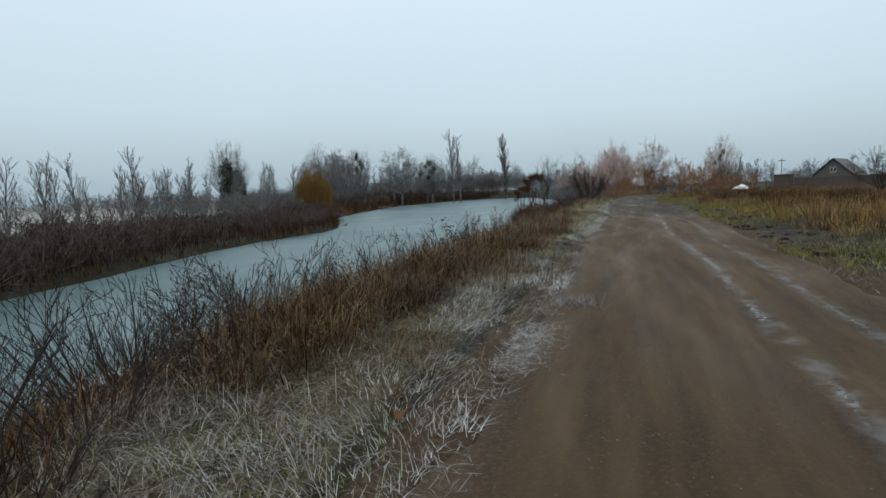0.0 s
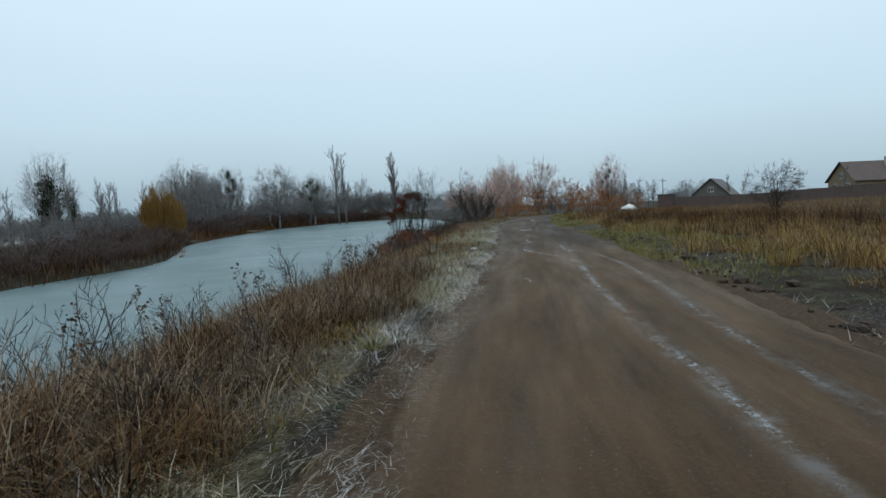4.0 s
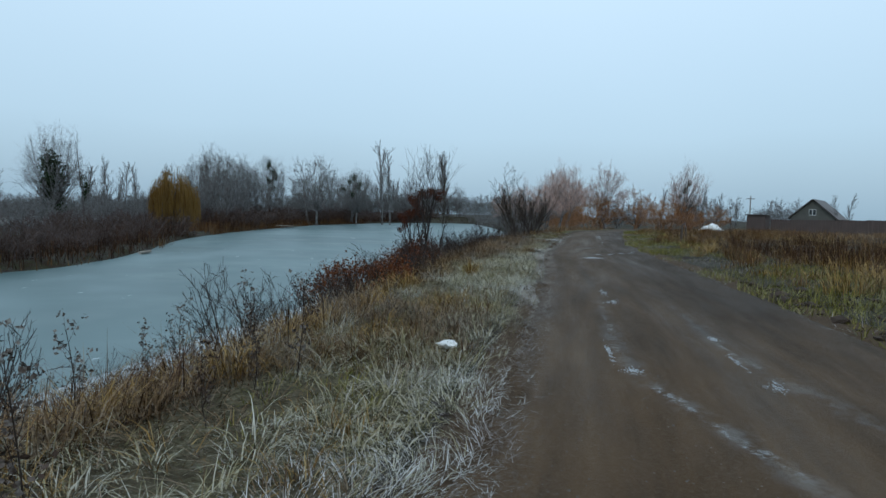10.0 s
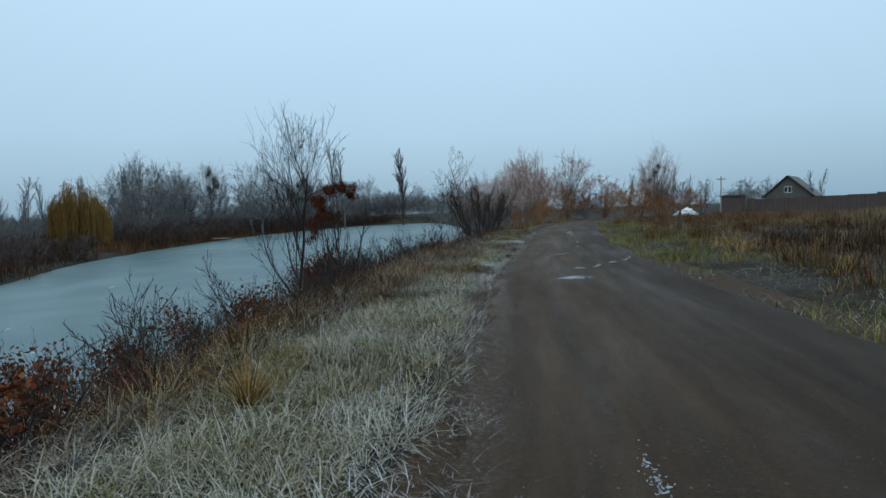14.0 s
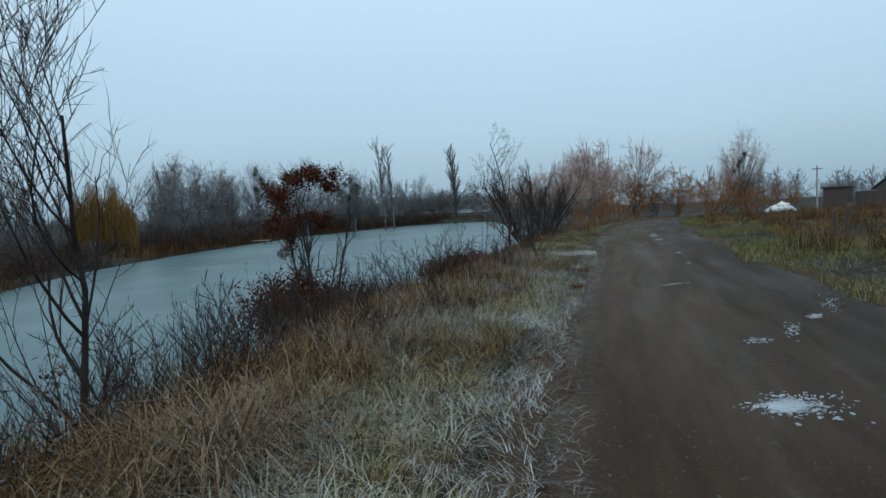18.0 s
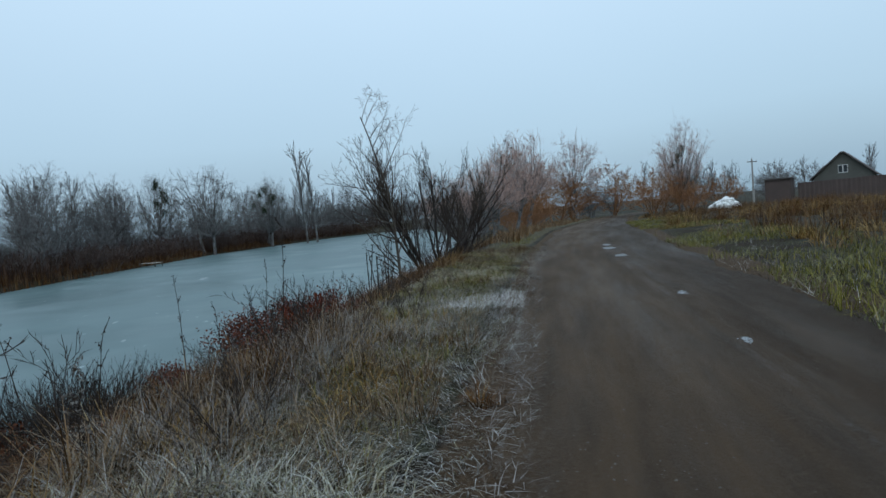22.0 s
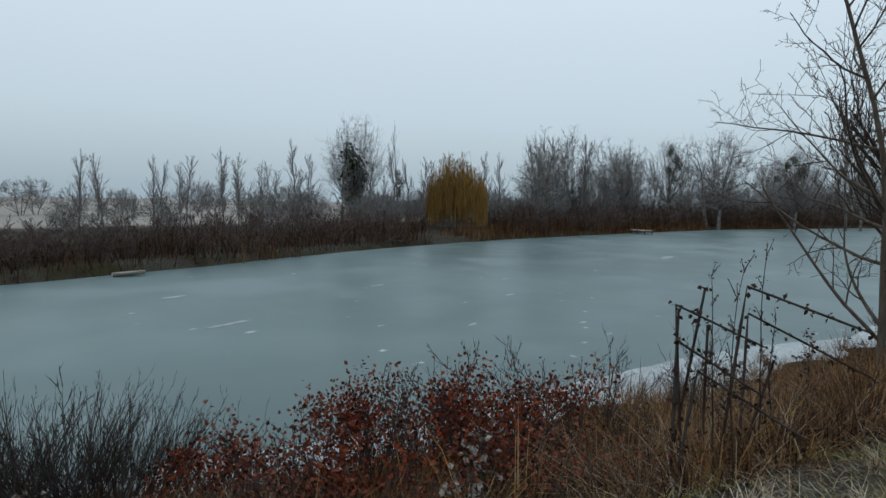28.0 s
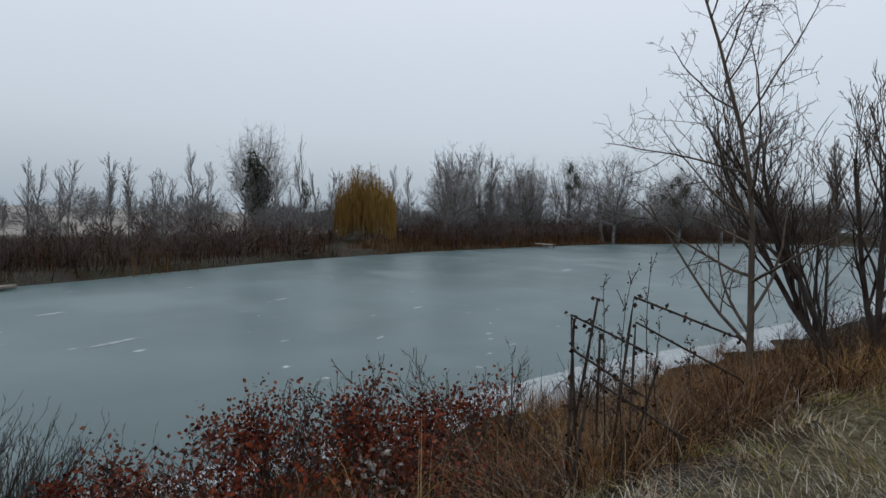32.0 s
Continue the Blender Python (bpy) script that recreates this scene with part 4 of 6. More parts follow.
# the bank: tall rimed grass and dead stems down to the ice
tussocks("rimed_bank_grass", 1700, 26, -4.0, -1.05, -2, 47.5, 0.42, M_RIME, "tall dry tufts on the bank, their drooping tips rimed", rng, radius=0.15, clump=0.9, k=1.3, seed=34, ragged=0.3, width=0.0046, lean=0.35, lie=0.5, curl=1.2)
tussocks("dry_bank_grass", 480, 26, -5.0, -1.7, -2, 66, 0.48, M_TAN, "tall dry tan tufts on the bank", rng, radius=0.12, clump=0.7, k=0.8, seed=54, ragged=0.3, width=0.005, lean=0.3, lie=0.3, curl=0.6)
tussocks("russet_bank_grass", 900, 26, -7.2, -1.9, -2, 66, 0.50, M_ORANGE, "russet dead tufts on the bank", rng, radius=0.13, clump=0.7, k=0.7, seed=35, ragged=0.3, width=0.005, lean=0.3, lie=0.3, curl=0.5)
x, y = scatter(rng, 6000, -4.0, -1.2, -1, 64, clump=0.6, k=1.6, seed=36, ragged=0.3)
blades("frosted_bank_grass", x, y, 0.36, M_STRAW, "bent grey frosted stems on the bank", rng, width=0.0036, lean=0.4, lie=0.9, curl=0.5)
x, y = scatter(rng, 9000, -5.8, -2.6, 45.0, 57.0, clump=0.9, k=1.6, seed=39)
blades("russet_heap_grass", x, y, 0.70, M_ORANGE, "tangled russet grass heaped on the bank", rng, width=0.004, lean=0.35, lie=0.95, curl=0.6, a=combed(rng, x, y, 0.7))
x, y = scatter(rng, 3200, -4.8, -2.4, 46.5, 57.0, clump=0.9, k=1.6, seed=57)
blades("rimed_heap_grass", x, y, 0.65, M_RIME, "bent straw-coloured grass heaped on the bank", rng, width=0.004, lean=0.3, lie=1.1, curl=0.5, a=combed(rng, x, y, 0.6))
tussocks("tall_bank_grass", 120, 46, -4.2, -1.1, 1.0, 12.5, 0.60, M_TAN, "tall golden-brown tufts on the bank, bent over", rng, radius=0.22, clump=1.1, k=1.2, seed=59, ragged=0.3, width=0.005, lean=0.3, lie=0.25, curl=1.05)
tussocks("tall_bank_grass", 170, 46, -4.6, -1.2, 0.5, 12.5, 0.56, M_ORANGE, "tall russet tufts on the bank, bent over", rng, radius=0.22, clump=1.1, k=1.2, seed=60, ragged=0.3, width=0.005, lean=0.3, lie=0.25, curl=1.05)
# dark thatch layers, their colour standing in for shade among the bank's stems
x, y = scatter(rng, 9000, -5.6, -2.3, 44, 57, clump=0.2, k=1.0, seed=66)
blades("bank_thatch", x, y, 0.42, M_BRUSH, "dark brown dead stems standing in for shade under the bank grass", rng, width=0.0055, lean=0.35, lie=0.85, curl=0.7, seg=2)
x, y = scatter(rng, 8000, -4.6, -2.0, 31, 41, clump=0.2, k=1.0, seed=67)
blades("bank_thatch", x, y, 0.6, M_BRUSH, "dark brown dead stems standing in for shade under the bank grass", rng, width=0.005, lean=0.35, lie=0.85, curl=0.7, seg=2)
tussocks("russet_bank_tufts", 420, 44, -5.2, -1.3, 46, 66, 0.46, M_ORANGE, "russet tufts bent over on the bank", rng, radius=0.16, clump=0.5, k=1.4, seed=68, ragged=0.3, width=0.0042, lean=0.35, lie=0.45, curl=1.0)
tussocks("rimed_tangle", 230, 36, -2.7, -1.0, 39, 49.5, 0.36, M_STRAW, "grey tangle of rimed stems at the top of the bank", rng, radius=0.18, clump=0.4, k=1.4, seed=69, ragged=0.3, width=0.0034, lean=0.4, lie=0.6, curl=0.7)
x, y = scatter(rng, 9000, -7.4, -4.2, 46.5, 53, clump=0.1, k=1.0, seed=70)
blades("bank_thatch", x, y, 0.62, M_BRUSH, "dark brown dead stems standing in for shade under the bank grass", rng, width=0.0055, lean=0.35, lie=0.85, curl=0.7, seg=2)
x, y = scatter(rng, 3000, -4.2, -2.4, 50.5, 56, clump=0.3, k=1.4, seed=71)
blades("bank_thatch", x, y, 0.36, M_BRUSH, "dark brown dead stems standing in for shade under the bank grass", rng, width=0.0045, lean=0.35, lie=0.85, curl=0.7, seg=2)
tussocks("golden_bank_tufts", 40, 46, -4.6, -1.9, 46, 58, 0.50, M_MEADOW, "golden tufts bent over on the bank", rng, radius=0.15, clump=0.8, k=1.5, seed=63, width=0.0042, lean=0.35, lie=0.4, curl=1.0)
tussocks("drooping_bank_grass", 420, 40, -3.0, -1.1, 11, 49, 0.52, M_RIME, "pale tufts drooping over the top of the bank", rng, radius=0.15, clump=0.7, k=1.2, seed=61, ragged=0.3, width=0.0045, lean=0.3, lie=0.4, curl=1.1)
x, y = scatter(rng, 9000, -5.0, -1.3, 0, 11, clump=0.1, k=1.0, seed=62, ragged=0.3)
blades("bank_thatch", x, y, 0.5, M_BRUSH, "dark brown dead stems standing in for shade under the bank grass", rng, width=0.0055, lean=0.35, lie=0.85, curl=0.7, seg=2)
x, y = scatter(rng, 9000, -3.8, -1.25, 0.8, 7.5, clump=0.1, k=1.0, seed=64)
blades("bank_thatch", x, y, 0.62, M_BRUSH, "dark brown dead stems standing in for shade under the bank grass", rng, width=0.005, lean=0.35, lie=0.85, curl=0.7, seg=2)
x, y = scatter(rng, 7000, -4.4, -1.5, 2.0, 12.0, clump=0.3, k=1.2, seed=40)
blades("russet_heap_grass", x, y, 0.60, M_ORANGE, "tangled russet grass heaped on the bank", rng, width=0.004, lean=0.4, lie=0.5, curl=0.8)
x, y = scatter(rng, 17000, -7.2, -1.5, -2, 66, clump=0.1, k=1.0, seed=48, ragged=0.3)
blades("bank_thatch", x, y, 0.42, M_BRUSH, "dark brown dead stems standing in for shade under the bank grass", rng, width=0.0055, lean=0.35, lie=0.85, curl=0.7, seg=2)
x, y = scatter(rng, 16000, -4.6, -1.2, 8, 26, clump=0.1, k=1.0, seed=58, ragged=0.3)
blades("bank_thatch", x, y, 0.55, M_BRUSH, "dark brown dead stems standing in for shade under the bank grass", rng, width=0.0055, lean=0.35, lie=0.85, curl=0.7, seg=2)
tussocks("yellow_bank_grass", 110, 44, -2.8, -1.2, 22, 44, 0.40, M_MEADOW, "golden tufts at the top of the bank", rng, radius=0.12, clump=0.5, k=1.2, seed=49, ragged=0.3, width=0.0042, lean=0.3, lie=0.4, curl=0.7)
tussocks("reed_grass", 420, 30, -4.0, -1.25, 9.0, 26.0, 0.55, M_TAN, "upright dry reed grass on the bank", rng, radius=0.20, clump=0.7, k=1.0, seed=37, ragged=0.3, width=0.0045, lean=0.3, lie=0.25, curl=1.0)
tussocks("drooping_tan_grass", 46, 130, -2.5, -1.35, 36.5, 44.5, 0.62, M_TAN, "thick tan tufts drooping over at the top of the bank", rng, radius=0.20, clump=0.4, k=1.6, seed=72, width=0.0042, lean=0.2, lie=0.2, curl=1.25, seg=4)
tussocks("drooping_golden_grass", 30, 120, -3.0, -1.9, 22.0, 34.5, 0.50, M_MEADOW, "thick golden tufts drooping over at the top of the bank", rng, radius=0.20, clump=0.4, k=1.6, seed=73, width=0.0042, lean=0.2, lie=0.25, curl=1.1, seg=4)
tussocks("drooping_brown_grass", 70, 120, -3.0, -1.3, 8.0, 21.0, 0.66, M_RIME, "thick brown tufts drooping over at the top of the bank", rng, radius=0.24, clump=0.4, k=1.4, seed=74, width=0.0044, lean=0.2, lie=0.2, curl=1.2, seg=4)
# the meadow beyond the road
x, y = scatter(rng, 46000, 0.0, 3.4, -1, 75, "right", 0.5, 1.2, 41, 0.35)
blades("green_roadside_grass", x, y, 0.20, M_GREEN, "short green grass along the road", rng, width=0.006, lean=0.45, lie=0.7, seg=2)
x, y = scatter(rng, 7000, -0.1, 2.6, -1, 60, "right", 0.5, 2.0, 50)
blades("straw_litter", x, y, 0.24, M_STRAW, "pale straw lying in the roadside grass", rng, width=0.005, lean=0.2, lie=1.25, curl=0.2, category="straw", seg=2)
tussocks("dry_meadow_grass", 700, 48, 1.4, 17, -2, 84, 0.48, M_MEADOW, "dry golden tussocks in the meadow", rng, "right", radius=0.30, clump=1.0, k=1.0, seed=42, ragged=1.0, width=0.0075, lean=0.45, lie=0.5, curl=0.8, seg=3)
tussocks("pale_meadow_grass", 650, 26, 1.0, 17, -2, 84, 0.38, M_TAN, "pale tan tussocks in the meadow", rng, "right", radius=0.24, clump=0.7, k=1.5, seed=52, ragged=1.0, width=0.0075, lean=0.4, lie=0.6, curl=0.7, seg=2)
tussocks("russet_meadow_grass", 620, 50, 1.9, 17, -2, 84, 0.60, M_ORANGE, "russet weeds standing in the meadow", rng, "right", radius=0.36, clump=1.5, k=0.8, seed=43, ragged=1.2, width=0.0075, lean=0.4, lie=0.4, curl=0.5, seg=2)
tussocks("dark_meadow_weeds", 190, 40, 2.6, 11, 24, 50, 0.62, M_BRUSH, "dark brown dead weeds standing in the meadow", rng, "right", radius=0.34, clump=1.2, k=0.7, seed=75, ragged=0.8, width=0.006, lean=0.22, lie=0.1, curl=0.3, seg=2)
tussocks("golden_meadow_clumps", 150, 70, 1.6, 9, 8, 30, 0.56, M_MEADOW, "large golden grass clumps in the meadow", rng, "right", radius=0.42, clump=1.0, k=0.8, seed=76, ragged=0.8, width=0.006, lean=0.3, lie=0.3, curl=0.7, seg=3)
tussocks("russet_tree_tufts", 60, 60, -3.6, -2.0, 54.5, 60, 0.42, M_ORANGE, "russet tufts round the trees on the shore", rng, radius=0.22, clump=0.5, k=1.4, seed=77, width=0.0042, lean=0.3, lie=0.4, curl=0.9)
x, y = scatter(rng, 12000, 2.2, 18, -2, 84, "right", 0.6, 0.8, 47, 1.2)
blades("meadow_thatch", x, y, 0.3, M_BRUSH, "matted brown thatch under the meadow grass", rng, width=0.010, lean=0.3, lie=0.9, seg=2)
x, y = scatter(rng, 24000, 14, 50, 0, 112, "right", 0.6, 0.35, 44)
blades("far_meadow_grass", x, y, 0.5, M_TAN, "dry tan grass in the far meadow", rng, width=0.022, lean=0.3, lie=0.25, curl=0.4, seg=2)
x, y = scatter(rng, 7000, -6, -1.0, 62, 108, "left", 0.3, 0.6, 45)
blades("far_verge_grass", x, y, 0.5, M_TAN, "dry grass along the road farther on", rng, width=0.016, lean=0.35, lie=0.3, seg=2)
yy = rng.uniform(40, 165, 9000)
xx = curve(yy, FAR_Y, FAR_X) - rng.uniform(-0.2, 3.2, 9000) - 0.2
yb = 5 + 200 * rng.uniform(0, 1, 24000) ** 1.3
xb = curve(yb, FAR_Y, FAR_X) - 0.7 - 7.5 * rng.uniform(0, 1, 24000)
ok = (np.hypot(xb + 20.5, yb - 91.8) > 3.6) & (np.hypot(xb + 17.0, yb - 88.0) > 3.4) & (np.hypot(xb + 15.0, yb - 85.0) > 3.4)
blades("bank_brush", xb[ok], yb[ok], (1.0 + 1.3 * np.clip((yb[ok] - 66) / 50, 0, 1)) * (1.0 + 0.5 * patchy(xb[ok], yb[ok], 0.25, 91)), M_BRUSH, "dense dark brown brush along the far bank", rng, width=0.020, lean=0.45, lie=0.25, curl=0.5, category="brush", seg=2)
keep = wave(xx, yy, 0.35, 46) + rng.uniform(-0.4, 0.4, 9000) > np.where(yy > 86, -0.25, 0.45)
blades("shore_reeds", xx[keep], yy[keep], 1.0, M_ORANGE, "orange-brown reeds along the far shore", rng, width=0.03, lean=0.2, lie=0.1, curl=0.25, seg=2)

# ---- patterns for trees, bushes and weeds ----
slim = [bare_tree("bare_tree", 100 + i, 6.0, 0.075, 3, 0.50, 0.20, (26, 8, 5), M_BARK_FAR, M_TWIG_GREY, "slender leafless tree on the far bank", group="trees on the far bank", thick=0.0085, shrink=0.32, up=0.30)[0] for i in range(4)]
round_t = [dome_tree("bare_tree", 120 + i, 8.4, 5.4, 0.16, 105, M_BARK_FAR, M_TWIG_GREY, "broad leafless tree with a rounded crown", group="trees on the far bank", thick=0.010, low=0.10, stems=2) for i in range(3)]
pink_t = [dome_tree("bare_tree", 140 + i, 8.2, 5.6, 0.16, 95, M_BARK_FAR, M_TWIG_PINK, "leafless willow with a rounded reddish crown", group="trees at the bend", thick=0.012, low=0.22, stems=2) for i in range(3)]
rust_t = [dome_tree("bush", 160 + i, 4.2, 5.2, 0.07, 80, M_TWIG_RUST, M_TWIG_RUST, "rust-brown leafless bush by the bend", "bush", "bushes at the bend", thick=0.013, low=0.04, stems=4) for i in range(2)]
under = [bare_tree("bush", 180 + i, 1.7, 0.026, 3, 0.65, 0.05, (5, 4, 4), M_UNDER, M_UNDER, "dark leafless undergrowth on the far bank", "bush", "undergrowth on the far bank", thick=0.009, shrink=0.5, up=0.25, stems=7, flare=0.75, sides=3, steps=3)[0] for i in range(4)]
shrub_t = [bare_tree("bare_shrub", 200 + i, 1.15, 0.011, 3, 0.6, 0.15, (7, 4, 3), M_WEED, M_WEED, "leafless dark shrub on the bank", "shrub", "shrubs on the bank", thick=0.0022, shrink=0.5, up=0.25, stems=4, flare=0.4, sides=4)[0] for i in range(5)]
switch_t = [bare_tree("bare_shrub", 210 + i, 1.5, 0.008, 2, 0.42, 0.35, (4, 3), M_WEED, M_WEED, "dense dark shrub of long thin shoots on the bank", "shrub", "shrubs on the bank", thick=0.003, shrink=0.34, up=0.3, stems=22, flare=0.55, sides=4, wobble=0.07)[0] for i in range(2)]
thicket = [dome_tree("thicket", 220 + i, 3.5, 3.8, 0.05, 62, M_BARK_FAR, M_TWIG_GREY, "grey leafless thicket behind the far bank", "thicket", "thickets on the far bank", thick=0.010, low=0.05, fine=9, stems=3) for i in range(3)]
models = switch_t + thicket + slim + round_t + pink_t + rust_t + under + shrub_t


def weed(seed, h, kind):
    """A dead weed: thin stem, side stalks and small dark seed heads."""
    r = np.random.RandomState(seed)
    wood, twigs, tips = grow(r, h, 0.006, 2, 0.5, 0.3, (9, 3), wobble=0.08, up=0.35, shrink=0.30, steps=6)
    ob = thing("dry_weed", "dead weed stalk with dark seed heads", "weed", group="dead weeds on the bank")
    v, f = tubes(np.array(wood + twigs + LAST_TWIGS), 3)
    link_mesh("stem", v, f, M_WEED, ob)
    q = np.array(tips)
    q = np.repeat(q, 4, axis=0) + r.normal(size=(len(q) * 4, 3)) * 0.014
    v, f = leaf_quads(q, 0.028, r)
    tagged(link_mesh("seed_head", v, f, M_SEED, ob), kind="stuff")
    return ob


def dead_stalk(seed, h):
    """A tall thin dead stalk with a few short side shoots and small dry buds."""
    r = np.random.RandomState(seed)
    ob = thing("dead_stalk", "tall dark dead stalk at the edge of the bank", "weed", group="dead stalks on the bank")
    p, d, rows, q = np.array([0, 0, -0.1]), np.array([r.normal() * 0.1, r.normal() * 0.1, 1.0]), [], []
    for k in range(8):
        e = p + d * h / 8
        rows.append((*p, *e, 0.007 - 0.0006 * k, 0.0064 - 0.0006 * k))
        for j in range(2 * (k > 2)):
            a, l = r.uniform(0, 6.28), r.uniform(0.04, 0.12)
            tip = e + np.array([math.cos(a) * l * 0.5, math.sin(a) * l * 0.5, l])
            rows.append((*e, *tip, 0.003, 0.002))
            q += [tip, (e + tip) / 2, e]
        p, d = e, d + r.normal(size=3) * 0.07
    v, f = tubes(rows, 4)
    link_mesh("stem", v, f, M_WEED, ob)
    q = np.repeat(np.array(q), 3, axis=0)
    v, f = leaf_quads(q + r.normal(size=q.shape) * 0.006, 0.015, r)
    tagged(link_mesh("seed_head", v, f, M_WITHER, ob), kind="stuff")
    return ob


weeds = [weed(300 + i, 0.85, i) for i in range(5)]
stalk_t = [dead_stalk(320 + i, 1.35) for i in range(3)]
models += weeds + stalk_t

# ---- the far bank ----
rng = np.random.RandomState(21)
for i, (x, y, top) in enumerate([(-20, 60.8, 2.6), (-21, 62.4, 1.8), (-20, 63.8, 3.3), (-22, 66.3, 3.9), (-20, 67.7, 4.1), (-19, 70.5, 3.6), (-20, 73.1, 5.1), (-21, 74.9, 4.5), (-20, 86.0, 4.8), (-21, 87.8, 4.9), (-20, 104.9, 8.1), (-21, 108.5, 8.8), (-23, 122.4, 9.9), (-20, 130.9, 8.4), (-18, 61.6, 1.4), (-23, 69, 3.4), (-22, 71.7, 3.7), (-21, 90.5, 3.8), (-24, 100, 6.5), (-23, 112, 8.0)]):
    if y < 92:
        x, y, top = 14.3 + 1.5 * (x - 14.3), 49.5 + 1.5 * (y - 49.5), 1.4 + 1.5 * (top - 1.4)
    g = float(height(x, y))
    put(slim[i % 4], x, y, turn=rng.uniform(0, 360), size=(top - g) / 6.1)
for i, (x, y, top) in enumerate([(-20, 26.1, 3.3), (-20, 28.7, 3.6), (-21, 30.4, 3.5), (-20, 31.8, 3.7), (-22, 32.9, 3.3), (-20, 35.5, 3.4), (-20, 37.4, 4.6), (-21, 42, 3.3), (-22, 46, 3.6), (-19, 52, 2.2), (-24, 39, 3.0), (-26, 24, 3.4), (-25, 20, 3.5), (-23, 16, 3.4)]):
    g = float(height(x, y))
    put(slim[(i + 1) % 4], x, y, turn=rng.uniform(0, 360), size=(top - g) / 6.1)
for i, (x, y, top) in enumerate([(-25.6, 124.5, 12.2), (-18, 103.7, 9.0), (-10, 137, 13.4), (-4, 158, 11.0), (-24, 140, 11.5), (-10, 172, 12.0), (-30, 150, 11.0), (12, 205, 13.0), (-2, 196, 12.0), (-27, 118, 9.5), (-22, 128, 10.5), (-13, 148, 10.0), (4, 186, 11.0), (28, 214, 11.0)]):
    g = float(height(x, y))
    put(round_t[i % 3], x, y, turn=rng.uniform(0, 360), size=(top - g) / 8.6)
for i in range(60):
    y = 62 + 154 * (i + rng.uniform(0, 1)) / 60
    x = float(curve(y, FAR_Y, FAR_X)) - rng.uniform(9, 26)
    put(slim[i % 4], x, y, turn=rng.uniform(0, 360), size=rng.uniform(0.75, 1.25) * (0.6 + y / 190))
for i in range(190):
    y = 8 + 200 * ((i + rng.uniform(0, 1)) / 190) ** 1.15
    x = float(curve(y, FAR_Y, FAR_X)) - rng.uniform(1.6, 7.5)
    if math.hypot(x + 19, y - 90) < 5.5 or math.hypot(x + 15.5, y - 85.5) < 4:
        continue
    put(under[i % 4], x, y, turn=rng.uniform(0, 360), size=rng.uniform(0.9, 1.45) * (1 + y / 300) * (0.75 if 42 < y < 70 else 1.0))
for i in range(64):
    y = 9 + 54 * (i + rng.uniform(0, 1)) / 64
    x = float(curve(y, FAR_Y, FAR_X)) - rng.uniform(2.5, 10)
    put(under[i % 4], x, y, turn=rng.uniform(0, 360), size=rng.uniform(1.1, 1.5) * (1.0 if y < 42 else 0.68))
for i in range(110):
    y = 58 + 160 * (i + rng.uniform(0, 1)) / 110
    x = float(curve(y, FAR_Y, FAR_X)) - rng.uniform(8, 24)
    put(thicket[i % 3], x, y, turn=rng.uniform(0, 360), size=rng.uniform(0.7, 1.2) * (0.72 + max(0, y - 62) / 100))
for i in range(52):
    y = 66 + 110 * (i + rng.uniform(0, 1)) / 52
    x = float(curve(y, FAR_Y, FAR_X)) - rng.uniform(8, 17)
    put(under[i % 4], x, y, turn=rng.uniform(0, 360), size=rng.uniform(1.0, 1.4) * (1 + max(0, y - 85) / 60))
for i in range(34):
    y = 120 + 95 * (i + rng.uniform(0, 1)) / 34
    x = float(curve(y, FAR_Y, FAR_X)) - rng.uniform(4, 22)
    put(under[i % 4], x, y, turn=rng.uniform(0, 360), size=rng.uniform(1.4, 2.3))


def ivy_tree(name, seed, x, y, top, r, clumps, label, crown=True, twig=M_TWIG_GREY):
    """A leafless tree with dark clumps of leaves sitting in it."""
    g = float(height(x, y))
    h = top - g
    if crown:
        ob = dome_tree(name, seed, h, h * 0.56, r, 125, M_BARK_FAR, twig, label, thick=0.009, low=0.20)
    else:
        ob, tips, wood = bare_tree(name, seed, h * 0.97, r, 3, 0.3, 0.45, (9, 4, 3), M_BARK, M_TWIG_GREY, label, thick=0.010, shrink=0.28, up=0.6)
    rr = np.random.RandomState(seed + 1)
    for f, off, s in clumps:
        c = np.array([rr.normal(0, off), rr.normal(0, off), h * f])
        d = rr.normal(size=(260, 3))
        d = d * 0.55 * np.array([s, s, s * 1.15])
        v, fc = leaf_quads(c + d, 0.16 * s / 0.45, rr, 0.3)
        tagged(link_mesh("leaf_clump", v, fc, M_IVY, ob, "dark green clump of leaves"), kind="stuff")
    ob.matrix_basis = pose(x, y, g)
    return ob


ivy_tree("ivy_tree", 41, -33.0, 89.5, 10.4, 0.22, [(0.18, 0.15, 0.8), (0.28, 0.2, 0.85), (0.36, 0.35, 0.95), (0.44, 0.3, 1.05), (0.52, 0.4, 0.95), (0.59, 0.35, 0.9), (0.66, 0.3, 0.75), (0.45, 1.0, 0.6), (0.33, 1.0, 0.55), (0.22, 0.8, 0.5)], "leafless tree with its trunk wrapped in dark ivy")
ivy_tree("ivy_tree", 43, -33.0, 96.0, 10.0, 0.08, [(0.36, 0.15, 0.4), (0.44, 0.2, 0.45), (0.52, 0.15, 0.3), (0.30, 0.2, 0.3)], "thin tall tree with small ivy clumps", crown=False)
ivy_tree("mistletoe_tree", 45, -22, 153.0, 13.6, 0.22, [(0.50, 0.7, 0.55), (0.58, 0.6, 0.65), (0.66, 0.8, 0.75), (0.74, 0.7, 0.70), (0.82, 0.7, 0.65), (0.88, 0.5, 0.5), (0.62, 1.4, 0.5)], "leafless tree with dark mistletoe clumps")
